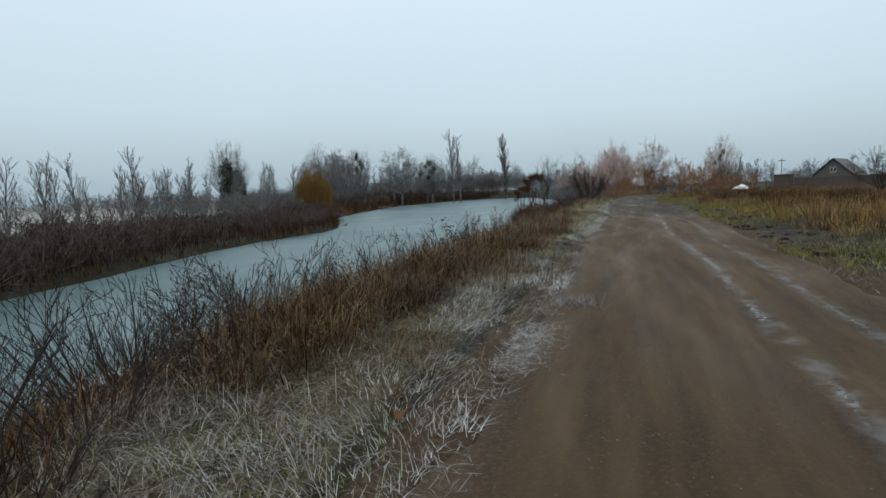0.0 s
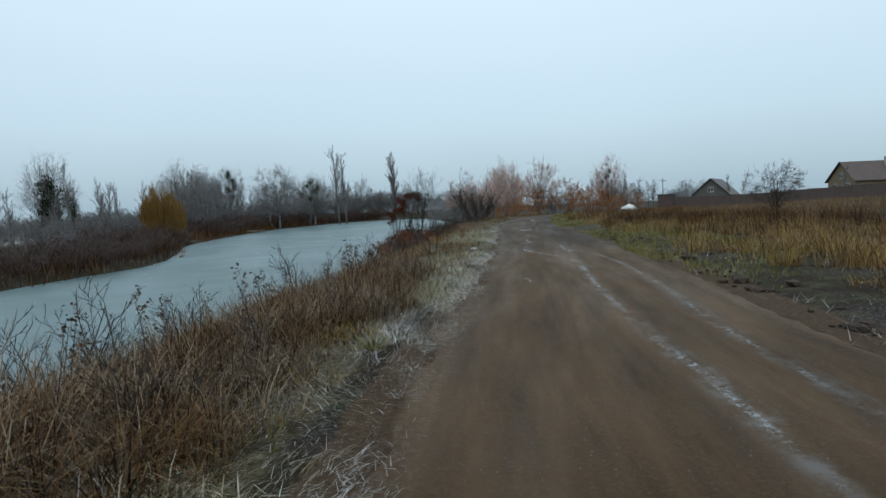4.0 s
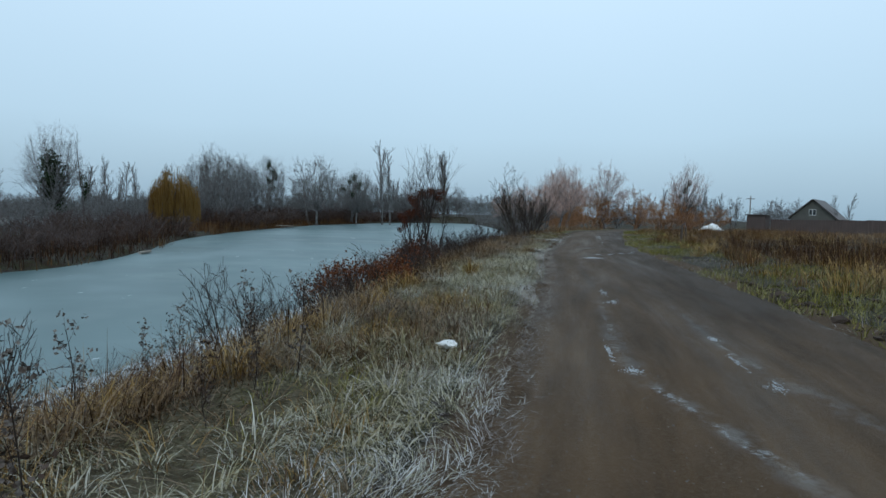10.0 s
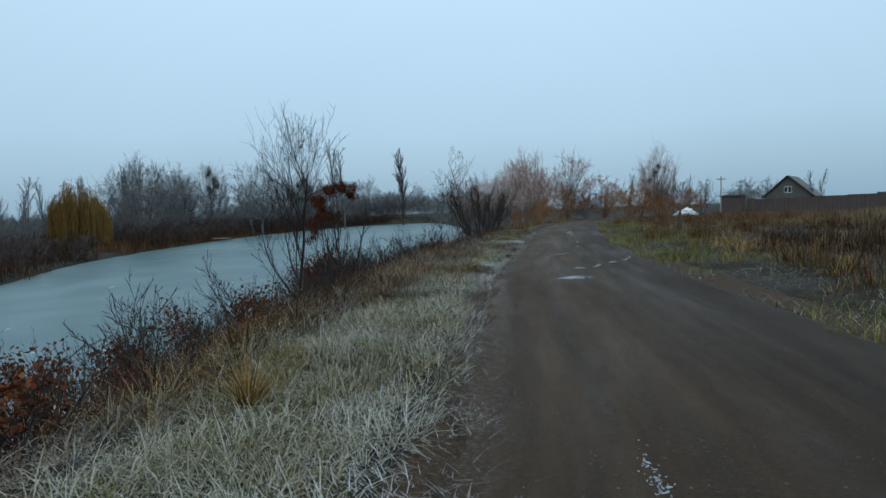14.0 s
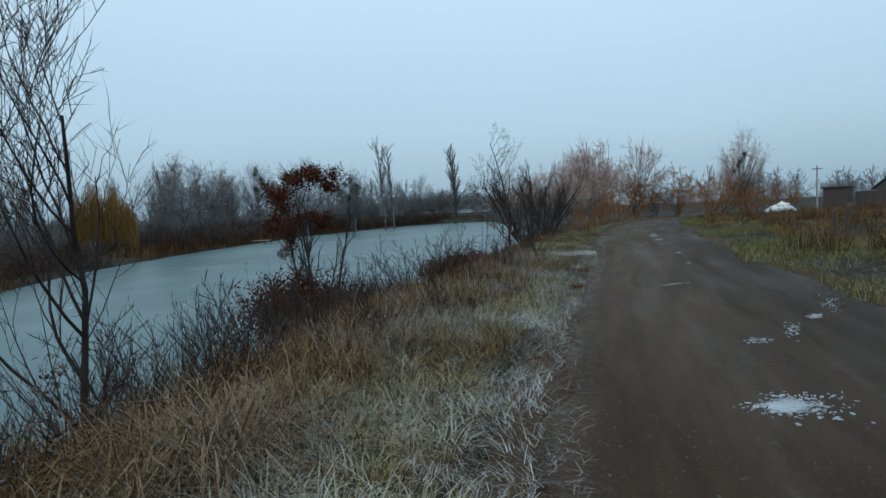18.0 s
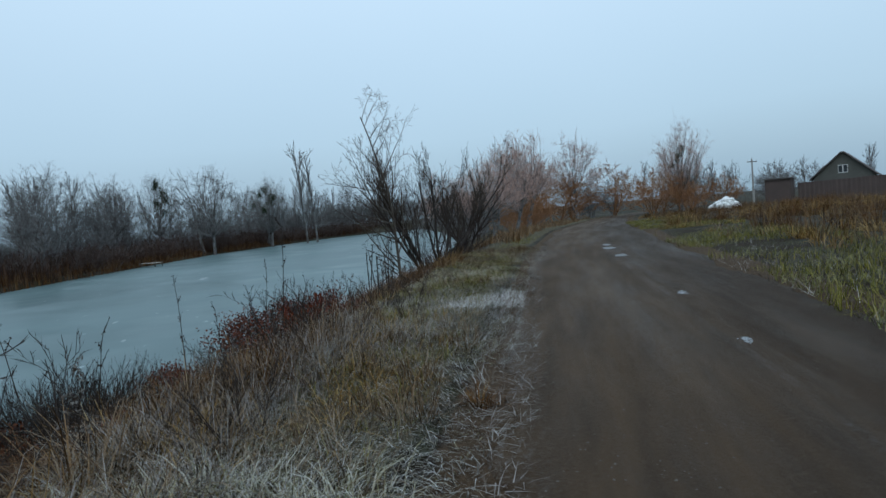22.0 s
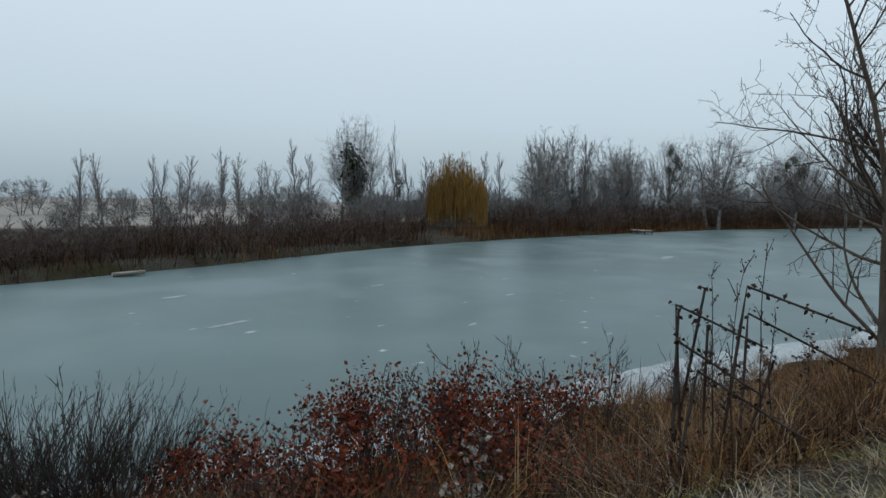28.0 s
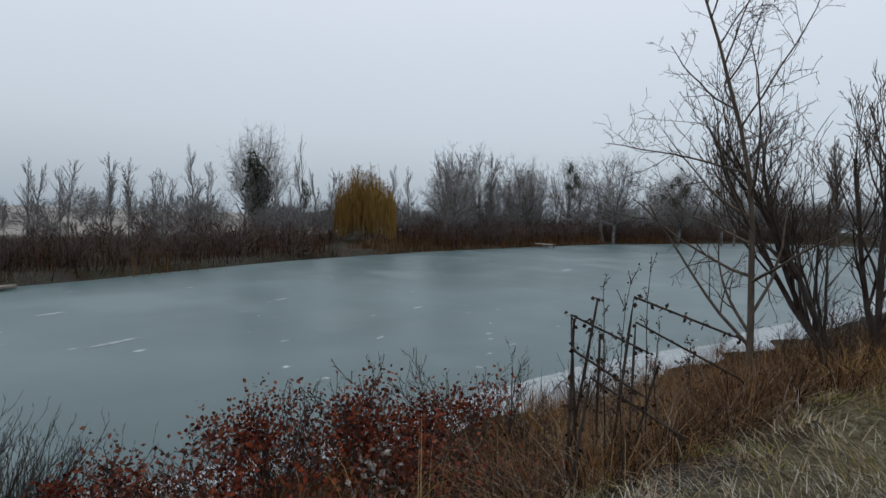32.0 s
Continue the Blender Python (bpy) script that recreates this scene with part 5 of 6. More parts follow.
ivy_tree("mistletoe_tree", 47, -2.2, 151.0, 11.6, 0.22, [(0.52, 0.9, 0.6), (0.62, 0.9, 0.65), (0.70, 1.1, 0.7), (0.80, 0.9, 0.6), (0.6, 1.6, 0.55), (0.74, 1.6, 0.5)], "leafless tree with dark mistletoe clumps")
ivy_tree("mistletoe_tree", 49, 49.8, 101.5, 9.6, 0.2, [(0.52, 0.7, 0.30), (0.58, 0.9, 0.28), (0.64, 0.6, 0.36), (0.71, 0.5, 0.30)], "leafless reddish tree with mistletoe balls by the bend", twig=M_TWIG_PINK)
for i, (x, y, top) in enumerate([(3.6, 157.6, 17.0), (5.4, 158.5, 16.0)]):
    put(slim[i], x, y, turn=40 * i, size=(top + 1.5) / 6.1)


def poplar(x, y, top):
    """A narrow upright poplar."""
    g = float(height(x, y))
    ob, tips, wood = bare_tree("poplar", 51, (top - g) * 0.97, 0.30, 3, 0.62, 0.06, (80, 10, 6), M_BARK, M_TWIG_GREY, "tall narrow leafless poplar beyond the pond", thick=0.03, shrink=0.27, up=0.55)
    ob.matrix_basis = pose(x, y, g)


poplar(20.5, 182, 17.6)


def weeping_willow(x, y, top):
    """A yellow weeping willow: limbs that rise and long strands that hang to the ground."""
    g = float(height(x, y))
    h = top - g
    r = np.random.RandomState(61)
    ob = thing("weeping_willow", "weeping willow with hanging yellow-orange strands at the shore", "tree")
    wood, twigs, tips = grow(r, h * 0.62, 0.2, 2, 0.75, 0.3, (11, 6), up=0.3, shrink=0.62)
    v, f = tubes(wood + twigs + LAST_TWIGS, 5)
    link_mesh("trunk", v, f, M_BARK, ob, smooth=True)
    rows = []
    lobes = [(0.0, 0.0, 1.1, 1.06), (-0.8, 0.4, 0.9, 0.97), (0.8, -0.4, 0.9, 0.92), (0.3, 0.9, 0.9, 0.93), (-0.3, -0.9, 0.9, 0.98), (1.45, 0.2, 0.6, 0.72), (-1.4, -0.3, 0.6, 0.78), (0.8, 1.35, 0.6, 0.70), (-0.8, 1.3, 0.6, 0.80), (-0.9, -1.35, 0.6, 0.78)]
    lobes = [(1.4 * cx, 1.4 * cy, 1.05 * cr, ct) for cx, cy, cr, ct in lobes]
    for i in range(2000):
        cx, cy, cr, ct = lobes[i % len(lobes)]
        b, q = r.uniform(0, 6.28), r.uniform(0, 1) ** 0.5
        px, py = cx + cr * q * math.cos(b), cy + cr * q * math.sin(b)
        a = math.atan2(py, px)
        z0 = h * ct * (1.0 - 0.30 * q ** 2) * r.uniform(0.62, 1.08)
        p = np.array([px, py, z0])
        length = z0 * (r.uniform(0.30, 0.65) if r.uniform() < 0.5 else r.uniform(0.6, 1.0)) if q > 0.35 else z0 * r.uniform(0.2, 0.5)
        d = np.array([math.cos(a) * 0.35, math.sin(a) * 0.35, 0.25])
        n = 5
        for k in range(n):
            e = p + d * (length / n)
            rows.append((*p, *e, 0.015, 0.012))
            p = e
            d = d * 0.35 + np.array([r.normal() * 0.05, r.normal() * 0.05, -0.9])
    v, f = tubes(rows, 3)
    tagged(link_mesh("strand_curtain", v, f, M_WILLOW, ob, "hanging yellow-orange strands"), kind="stuff")
    ob.matrix_basis = pose(x, y, g)


weeping_willow(-20.5, 91.8, 5.6)

# ---- trees at the bend and on the near shore ----
for i, (x, y, top) in enumerate([(41, 110.5, 10.0), (31.5, 104, 9.3), (26.5, 87, 7.8), (23.2, 79, 5.8), (36, 116, 8.5), (22, 96, 6.0), (20.5, 73.5, 4.6), (28, 112, 7.0)]):
    g = float(height(x, y))
    put(pink_t[i % 3], x, y, turn=rng.uniform(0, 360), size=(top - g) / 8.4)
for i, (x, y, top) in enumerate([(47, 113.5, 6.3), (37.4, 108.5, 5.6), (44.4, 98.6, 4.4), (46.5, 100.5, 4.6), (51, 104, 4.4), (28.5, 93, 3.6), (31, 99, 3.9), (42.5, 116, 5.2), (24.5, 82, 2.8), (48, 97.5, 3.2), (53, 99, 3.5)]):
    g = float(height(x, y))
    put(rust_t[i % 2], x, y, turn=rng.uniform(0, 360), size=(top - g) / 4.3)
for i, (x, y, top) in enumerate([(66.2, 119.7, 6.0), (58, 112, 6.6), (61, 118, 5.4), (72, 124, 5.0), (80, 118, 5.5), (55, 120, 6.8), (85, 112, 6.0), (70.5, 97.5, 5.2), (84, 88, 5.0)]):
    put(slim[i % 4], x, y, turn=rng.uniform(0, 360), size=(top + 0.3) / 6.1)
for i in range(26):
    a = (i + rng.uniform(0, 1)) / 26
    put(thicket[i % 3], 24 + 62 * a + rng.uniform(-3, 3), 122 - 4 * a + rng.uniform(-6, 10), turn=rng.uniform(0, 360), size=rng.uniform(1.0, 1.9))
for i in range(30):
    a = (i + rng.uniform(0, 1)) / 30
    put(thicket[i % 3], 2 + 44 * a, 214 + rng.uniform(0, 14) - 8 * a, turn=rng.uniform(0, 360), size=rng.uniform(1.5, 2.6))
for i in range(16):
    y = 84 + 120 * (i + rng.uniform(0, 1)) / 16
    put(thicket[i % 3], float(curve(y, NEAR_Y, NEAR_X)) + rng.uniform(1.5, 6), y, turn=rng.uniform(0, 360), size=rng.uniform(0.9, 1.6), label="grey leafless thicket on the near shore")
for i in range(16):
    y = 86 + 46 * (i + rng.uniform(0, 1)) / 16
    put(thicket[i % 3], float(curve(y, FAR_Y, FAR_X)) - rng.uniform(9, 15), y, turn=rng.uniform(0, 360), size=rng.uniform(0.8, 1.25))
for i in range(30):
    y = 88 + 60 * (i + rng.uniform(0, 1)) / 30
    put(thicket[i % 3], -44 + rng.uniform(-9, 9), y, turn=rng.uniform(0, 360), size=rng.uniform(0.8, 1.3))
for i in range(58):
    y = -40 + 300 * (i + rng.uniform(0, 1)) / 58
    put(thicket[i % 3], -104 + rng.uniform(-16, 16), y, turn=rng.uniform(0, 360), size=rng.uniform(1.5, 2.3), label="grey leafless hedge tree beyond the field")
dark_bush = dome_tree("bush", 230, 3.9, 4.4, 0.07, 110, M_TWIG, M_TWIG, "dark rounded leafless bush in the meadow", "bush", thick=0.007, low=0.05, fine=12, stems=4)
dark_bush.matrix_basis = pose(38, 49, float(height(38, 49)))

lean_tree, tips, wood = bare_tree("bare_tree", 71, 4.9, 0.046, 4, 1.0, 0.14, (19, 7, 5, 2), M_BARK, M_TWIG, "leaning leafless young tree on the near shore", thick=0.0026, lean=(-0.12, 0.05), shrink=0.40, up=0.10, steps=9, wobble=0.05)
lean_tree.matrix_basis = pose(14.0, 56.9, float(height(14.0, 56.9)))
for seed, x, y, h, ln in ((73, 15.0, 58.5, 3.8, (-0.28, 0.05)), (75, 15.5, 59.2, 3.7, (0.12, 0.15)), (77, 16.4, 61.5, 2.9, (0.3, 0.0)), (79, 17.6, 65.0, 3.5, (-0.1, 0.2))):
    ob, tips, wood = bare_tree("bare_tree", seed, h, 0.05, 4, 0.6, 0.12, (9, 5, 4, 3), M_WEED, M_TWIG, "leafless alder with several stems on the near shore", group="trees on the near shore", thick=0.0038, lean=ln, shrink=0.5, up=0.45, steps=7, stems=4, flare=0.34)
    ob.matrix_basis = pose(x, y, float(height(x, y)))
ob, tips, wood = bare_tree("bare_tree", 81, 3.5, 0.042, 4, 0.80, 0.16, (11, 6, 4, 3), M_WEED, M_WEED, "dark leafless sapling fanning out over the bank", thick=0.003, shrink=0.62, up=0.55, steps=7)
ob.matrix_basis = pose(7.15, 39.3, float(height(7.15, 39.3)))
ob, tips, wood = bare_tree("bare_shrub", 83, 1.6, 0.022, 3, 0.8, 0.3, (6, 4, 3), M_WEED, M_WEED, "gnarled dark shrub on the bank", "shrub", thick=0.003, shrink=0.6, up=0.3)
ob.matrix_basis = pose(-1.7, 12.6, float(height(-1.7, 12.6)))


def leafy(name, seed, x, y, h, spread_r, n_leaf, label, stems=5, snag=False, mat=None, leaf=0.048):
    """A bush or snag hung with dry reddish leaves."""
    r = np.random.RandomState(seed)
    wood, twigs, tips = grow(r, h, 0.016 if not snag else 0.03, 3, 0.65, 0.25, (7, 4, 3), up=0.3, shrink=0.5, stems=stems, flare=spread_r)
    ob = thing(name, label, "bush")
    stems_of(wood, "stem", 5, M_WEED, ob)
    v, f = twig_mesh(twigs, 0.003)
    tagged(link_mesh("twig_mass", v, f, M_WEED, ob), kind="stuff")
    q = np.array(tips)
    q = q[q[:, 2] > h * (0.45 if not snag else 0.0)]
    q = q[r.randint(0, len(q), n_leaf)] + r.normal(size=(n_leaf, 3)) * np.array([0.09, 0.09, 0.07])
    v, f = leaf_quads(q, leaf, r, 0.6)
    tagged(link_mesh("foliage", v, f, mat or M_RED, ob, "dry reddish leaves"), kind="stuff")
    ob.matrix_basis = pose(x, y, float(height(x, y)))
    return ob


leafy("red_leaf_bush", 91, 11.6, 52.4, 1.14, 0.85, 3600, "low bush with curled dark red leaves on the bank", stems=16, leaf=0.038)
leafy("red_leaf_bush", 92, 10.9, 52.3, 1.18, 0.85, 3600, "low bush with curled dark red leaves on the bank", stems=16, leaf=0.038)
leafy("red_leaf_bush", 96, 12.2, 53.0, 0.98, 0.85, 2300, "low bush with curled dark red leaves on the bank", stems=14, leaf=0.038)
leafy("red_leaf_bush", 98, 10.2, 51.8, 0.88, 0.85, 2200, "low bush with curled dark red leaves on the bank", stems=12, leaf=0.038)
leafy("red_leaf_bush", 93, 5.7, 30.6, 1.10, 0.8, 1500, "low bush with rusty red leaves on the bank", stems=9, mat=M_RUSTLEAF)
leafy("red_leaf_bush", 94, 5.3, 33.4, 1.25, 0.8, 1500, "low bush with rusty red leaves on the bank", stems=9, mat=M_RUSTLEAF)
leafy("red_leaf_bush", 95, 6.6, 35.2, 1.15, 0.8, 1500, "low bush with rusty red leaves on the bank", stems=9, mat=M_RUSTLEAF)
for i, (x, y, h) in enumerate([(5.9, 32.0, 0.95), (6.2, 34.3, 0.9), (5.0, 31.4, 1.0), (6.9, 36.4, 0.85)]):
    leafy("red_leaf_bush", 240 + i, x, y, h, 0.8, 1100, "low bush with rusty red leaves on the bank", stems=10, mat=M_RUSTLEAF, leaf=0.042)
leafy("red_leaf_bush", 97, 10.4, 47.3, 0.6, 0.9, 500, "low bush with curled dark red leaves on the bank", stems=6)


def vine_snag(x, y, seed, size, turn):
    """A dead tree overgrown by a vine: bare legs, a dark skirt and a heavy crown of russet leaves."""
    r = np.random.RandomState(seed)
    g = float(height(x, y))
    ob = thing("vine_covered_snag", "dead sapling overgrown by a vine with russet leaves", "vine")
    wood, twigs, tips = grow(r, 3.7, 0.04, 3, 0.5, 0.3, (10, 6, 3), up=0.3, shrink=0.30, stems=4, flare=0.14)
    stems_of(wood, "stem", 5, M_WEED, ob)
    v, f = twig_mesh(twigs, 0.004)
    tagged(link_mesh("twig_mass", v, f, M_WEED, ob), kind="stuff")
    clumps = [("leaf_skirt", (-0.5, -0.2, 0.95), (1.15, 0.9, 0.75), 9000), ("leaf_skirt", (0.45, -0.9, 0.75), (0.9, 0.9, 0.60), 6500), ("leaf_skirt", (0.6, -3.2, 0.6), (0.7, 0.9, 0.5), 4500)]
    for k in range(15):
        cx = -0.95 + 1.45 * (k + r.uniform(0, 1)) / 15
        q = (cx + 0.2) / 0.7
        clumps.append(("leaf_crown", (cx, r.normal(0, 0.12), 3.72 - (0.5 if q < 0 else 0.2) * q * q + r.normal(0, 0.08)), (r.uniform(0.14, 0.24), r.uniform(0.14, 0.22), r.uniform(0.10, 0.20)), 380))
    for k in range(5):
        clumps.append(("leaf_crown", (-0.75 + r.normal(0, 0.10), r.normal(0, 0.10), 2.7 + 0.17 * k), (0.20, 0.17, 0.20), 330))
    for name, c, s, n in clumps:
        d = r.normal(size=(n, 3))
        d = d / np.linalg.norm(d, axis=1)[:, None] * (r.uniform(0, 1, n) ** 0.45)[:, None] * np.array(s)
        d *= (1 + 0.35 * np.sin(d[:, :1] * 9) * np.cos(d[:, 1:2] * 8 + d[:, 2:] * 7))
        v, f = leaf_quads(np.array(c) + d + 0.04 * r.normal(size=(n, 3)), 0.042 if name == "leaf_crown" else 0.058, r, 0.7)
        tagged(link_mesh(name, v, f, M_VINE, ob, "matted russet leaves"), kind="stuff")
    ob.matrix_basis = pose(x, y, g, 0, 0, turn)
    ob.scale = (size, size, size)


vine_snag(7.9, 47.3, 99, 1.08, 8)
vine_snag(7.3, 50.2, 99, 0.92, 15)

# ---- shrubs and weeds along the bank ----
rng = np.random.RandomState(33)
for i in range(94):
    y = -1 + 66 * (i + rng.uniform(0, 1)) / 94
    u = -rng.uniform(2.5, 5.2)
    put(shrub_t[i % 5], float(road_left(y)) + u / 0.95, y, turn=rng.uniform(0, 360), size=rng.uniform(0.6, 1.25))
for i, (x, y, s) in enumerate([(-3.2, 5.6, 1.6), (-2.9, 6.6, 1.5), (-2.2, 7.4, 1.5), (-2.6, 8.2, 1.5), (-3.4, 9.2, 1.6), (-2.0, 9.6, 1.4), (-2.9, 11.0, 1.5), (-1.4, 10.6, 1.2), (-3.4, 3.4, 1.4), (-3.0, 2.2, 1.4), (8.0, 46.6, 1.0), (9.4, 48.0, 1.0), (8.4, 43.4, 1.3), (9.0, 44.6, 1.0), (8.3, 45.0, 1.2), (6.0, 36.6, 1.1), (8.7, 50.4, 1.5), (-2.0, 3.1, 0.8), (-1.8, 4.0, 0.7), (-2.3, 2.5, 0.8), (-1.7, 5.0, 0.7), (-2.4, 4.4, 1.0), (-1.3, 6.2, 0.6), (10.4, 44.2, 1.25), (10.2, 44.7, 1.2), (10.6, 44.9, 1.0), (10.1, 44.0, 1.3), (9.9, 43.6, 1.2), (1.2, 11.4, 0.55), (1.6, 12.2, 0.6), (0.7, 10.6, 0.6)]):
    put(shrub_t[(i * 2) % 5], x, y, turn=47 * i, size=s)
for i, (x, y, q) in enumerate([(8.9, 50.9, 1.1), (8.7, 51.5, 1.0), (9.3, 51.3, 0.95), (8.4, 50.6, 1.1), (8.0, 45.2, 0.8), (8.0, 49.3, 1.0), (7.5, 50.2, 1.0), (8.2, 50.0, 0.9), (8.8, 51.9, 0.95), (9.7, 51.9, 0.75), (8.3, 51.6, 1.05), (9.1, 50.4, 0.9), (8.9, 49.7, 0.9), (-2.6, 4.6, 0.85), (-3.1, 6.0, 0.9), (-2.5, 7.6, 0.85), (-3.3, 3.2, 0.9), (-1.3, 8.6, 0.7), (-2.9, 9.4, 0.9), (-2.2, 3.5, 0.6), (-1.9, 2.4, 0.5), (7.4, 35.0, 0.75), (7.0, 36.2, 0.85), (7.7, 37.0, 0.8), (8.2, 38.2, 0.7), (7.9, 36.0, 0.6), (6.4, 34.0, 0.85), (6.0, 32.6, 0.8), (8.6, 39.6, 0.7), (8.0, 41.0, 0.8), (9.6, 52.2, 0.7), (5.6, 35.4, 0.8), (4.6, 32.2, 0.9), (4.2, 30.2, 0.8), (10.4, 52.8, 0.6), (8.5, 39.0, 0.85), (8.8, 39.8, 0.9), (9.0, 40.8, 0.9), (8.3, 40.4, 1.0), (8.7, 41.6, 1.0), (9.2, 42.2, 0.8), (7.9, 39.6, 1.0), (8.1, 41.8, 1.1), (8.2, 37.9, 0.8), (9.0, 43.4, 0.9), (8.5, 43.0, 1.0), (7.6, 38.4, 0.9), (7.3, 40.6, 1.0), (7.9, 50.8, 1.1), (8.2, 51.0, 1.15), (8.5, 51.2, 1.1), (7.6, 51.2, 1.1), (8.0, 51.6, 1.1), (8.7, 50.2, 0.9), (9.0, 51.7, 0.9), (9.4, 51.0, 0.8), (7.4, 50.6, 1.1), (8.4, 49.4, 0.9), (7.7, 49.8, 1.0), (8.1, 50.5, 1.1), (9.2, 50.8, 0.8), (8.6, 51.5, 1.0), (7.2, 51.4, 1.1), (6.6, 36.9, 0.8), (5.2, 34.2, 0.9), (5.5, 31.6, 0.8), (6.3, 33.2, 0.7), (5.9, 34.6, 0.8), (4.8, 30.9, 0.8), (6.9, 35.4, 0.7), (5.0, 32.9, 0.85), (6.0, 36.0, 0.9), (4.5, 29.2, 0.7), (5.4, 30.0, 0.65)]):
    put(switch_t[i % 2], x, y, turn=71 * i, size=q)
for i in range(34):
    y = 38.5 + 14 * (i + rng.uniform(0, 1)) / 34
    u = -rng.uniform(1.2, 2.7)
    put(shrub_t[i % 5], float(road_left(y)) + u / 0.95, y, turn=rng.uniform(0, 360), size=rng.uniform(0.32, 0.55), label="small leafless grey-brown shrub at the top of the bank")
for i in range(60):
    y = 8 + 17 * (i + rng.uniform(0, 1)) / 60
    u = -rng.uniform(1.2, 4.4)
    put(weeds[i % 5], float(road_left(y)) + u / 0.95, y, turn=rng.uniform(0, 360), size=rng.uniform(0.7, 1.3))
for i, (x, y, q) in enumerate([(11.0, 48.2, 1.7), (11.3, 48.7, 1.5), (11.7, 48.3, 1.4), (11.9, 48.6, 1.9), (11.6, 48.8, 1.5), (13.55, 53.0, 1.5), (13.6, 53.4, 1.6), (10.6, 47.0, 1.8), (10.4, 46.5, 1.6), (13.4, 53.2, 1.5), (13.6, 53.8, 1.4), (9.9, 45.6, 1.5)]):
    put(stalk_t[i % 3], x, y, turn=83 * i, size=q / 1.6)
for i in range(150):
    y = -1 + 68 * (i + rng.uniform(0, 1)) / 150
    u = -rng.uniform(1.9, 5.4)
    put(weeds[i % 5], float(road_left(y)) + u / 0.95, y, turn=rng.uniform(0, 360), size=rng.uniform(0.5, 1.15))
for i in range(50):
    y = 4 + 70 * (i + rng.uniform(0, 1)) / 50
    u = rng.uniform(1.5, 12)
    put(weeds[i % 5], float(road_left(y) + (road_width(y) + u) / 0.95), y, turn=rng.uniform(0, 360), size=rng.uniform(0.5, 0.9), label="dead weed stalk standing in the meadow")


def bent_stalks(x, y):
    """A stand of tall dead stalks, the tops of some snapped over and hanging to the side."""
    g = float(height(x, y))
    r = np.random.RandomState(17)
    ob = thing("broken_weed_stalks", "tall dark dead stalks with snapped, hanging tops", "weed")
    for i in range(9):
        p = np.array([r.normal(0, 0.22), r.normal(0, 0.28), -0.1])
        h = r.uniform(0.7, 1.3) + 0.1
        rows, knots = [], []
        d = np.array([r.normal() * 0.08, r.normal() * 0.08, 1.0])
        for k in range(6):
            e = p + d * h / 6
            rows.append((*p, *e, 0.009, 0.008))
            knots.append(e)
            p = e
        if i % 2 == 0:
            d = np.array([0.66 + r.normal() * 0.12, 0.35, -0.42 + r.normal() * 0.08])
            for k in range(6):
                e = p + d * r.uniform(0.10, 0.17)
                rows.append((*p, *e, 0.007, 0.004))
                knots.append(e)
                p = e
        v, f = tubes(rows, 4)
        v = np.asarray(v)
        joint = np.array(f) 
        for k in range(len(rows) - 1):
            v[k * 8 + 4:k * 8 + 8] = v[(k + 1) * 8:(k + 1) * 8 + 4]
        keep, back = np.unique(v.round(5), axis=0, return_inverse=True)
        stalk = link_mesh("stalk", keep, back.reshape(-1)[joint], M_WEED, ob)
        q = np.repeat(np.array(knots), 5, axis=0)
        v, f = leaf_quads(q + r.normal(size=q.shape) * 0.012, 0.034, r, 1.0)
        tagged(link_mesh("withered_foliage", v, f, M_WITHER, stalk), kind="stuff")
    ob.matrix_basis = pose(x, y, g)


bent_stalks(13.2, 53.3)

# ---- posts, pole, rubble, puddles ----
def wooden_post(x, y, h, tilt, label):
    bm = bmesh.new()
    box(bm, -0.05, 0.05, -0.045, 0.045, -0.2, h, 0.012)
    for v in bm.verts:
        if v.co.z > h - 0.05:
            v.co.z += 0.05 * math.sin(v.co.x * 40)
            v.co.x *= 0.8
    ob = part("wooden_post", bm, M_POST)
    ob.matrix_basis = pose(x, y, float(height(x, y)), tilt, tilt * 0.6, 20)
    tagged(ob, label, "post")


wooden_post(20.9, 47.8, 0.95, 3, "weathered wooden post standing in the meadow")
wooden_post(22.5, 50.2, 0.8, -4, "weathered wooden post standing in the meadow")


def utility_pole(x, y, h):
    ob = thing("utility_pole", "grey concrete utility pole behind the meadow", "pole", (x, y, float(height(x, y))))
    v, f = tubes([(0, 0, -0.5, 0, 0, h, 0.15, 0.09)], 10)
    link_mesh("shaft", v, f, M_CONCRETE, ob, smooth=True)
    bm = bmesh.new()
    box(bm, -0.75, 0.75, -0.05, 0.05, h - 0.5, h - 0.4, 0.01)
    part("crossarm", bm, M_POST, ob)
    for k in (-0.65, 0.0, 0.65):
        v, f = tubes([(k, 0, h - 0.4, k, 0, h - 0.25, 0.035, 0.025)], 6)
        link_mesh("insulator", v, f, M_FRAME, ob)


utility_pole(66.8, 112.0, 6.0)


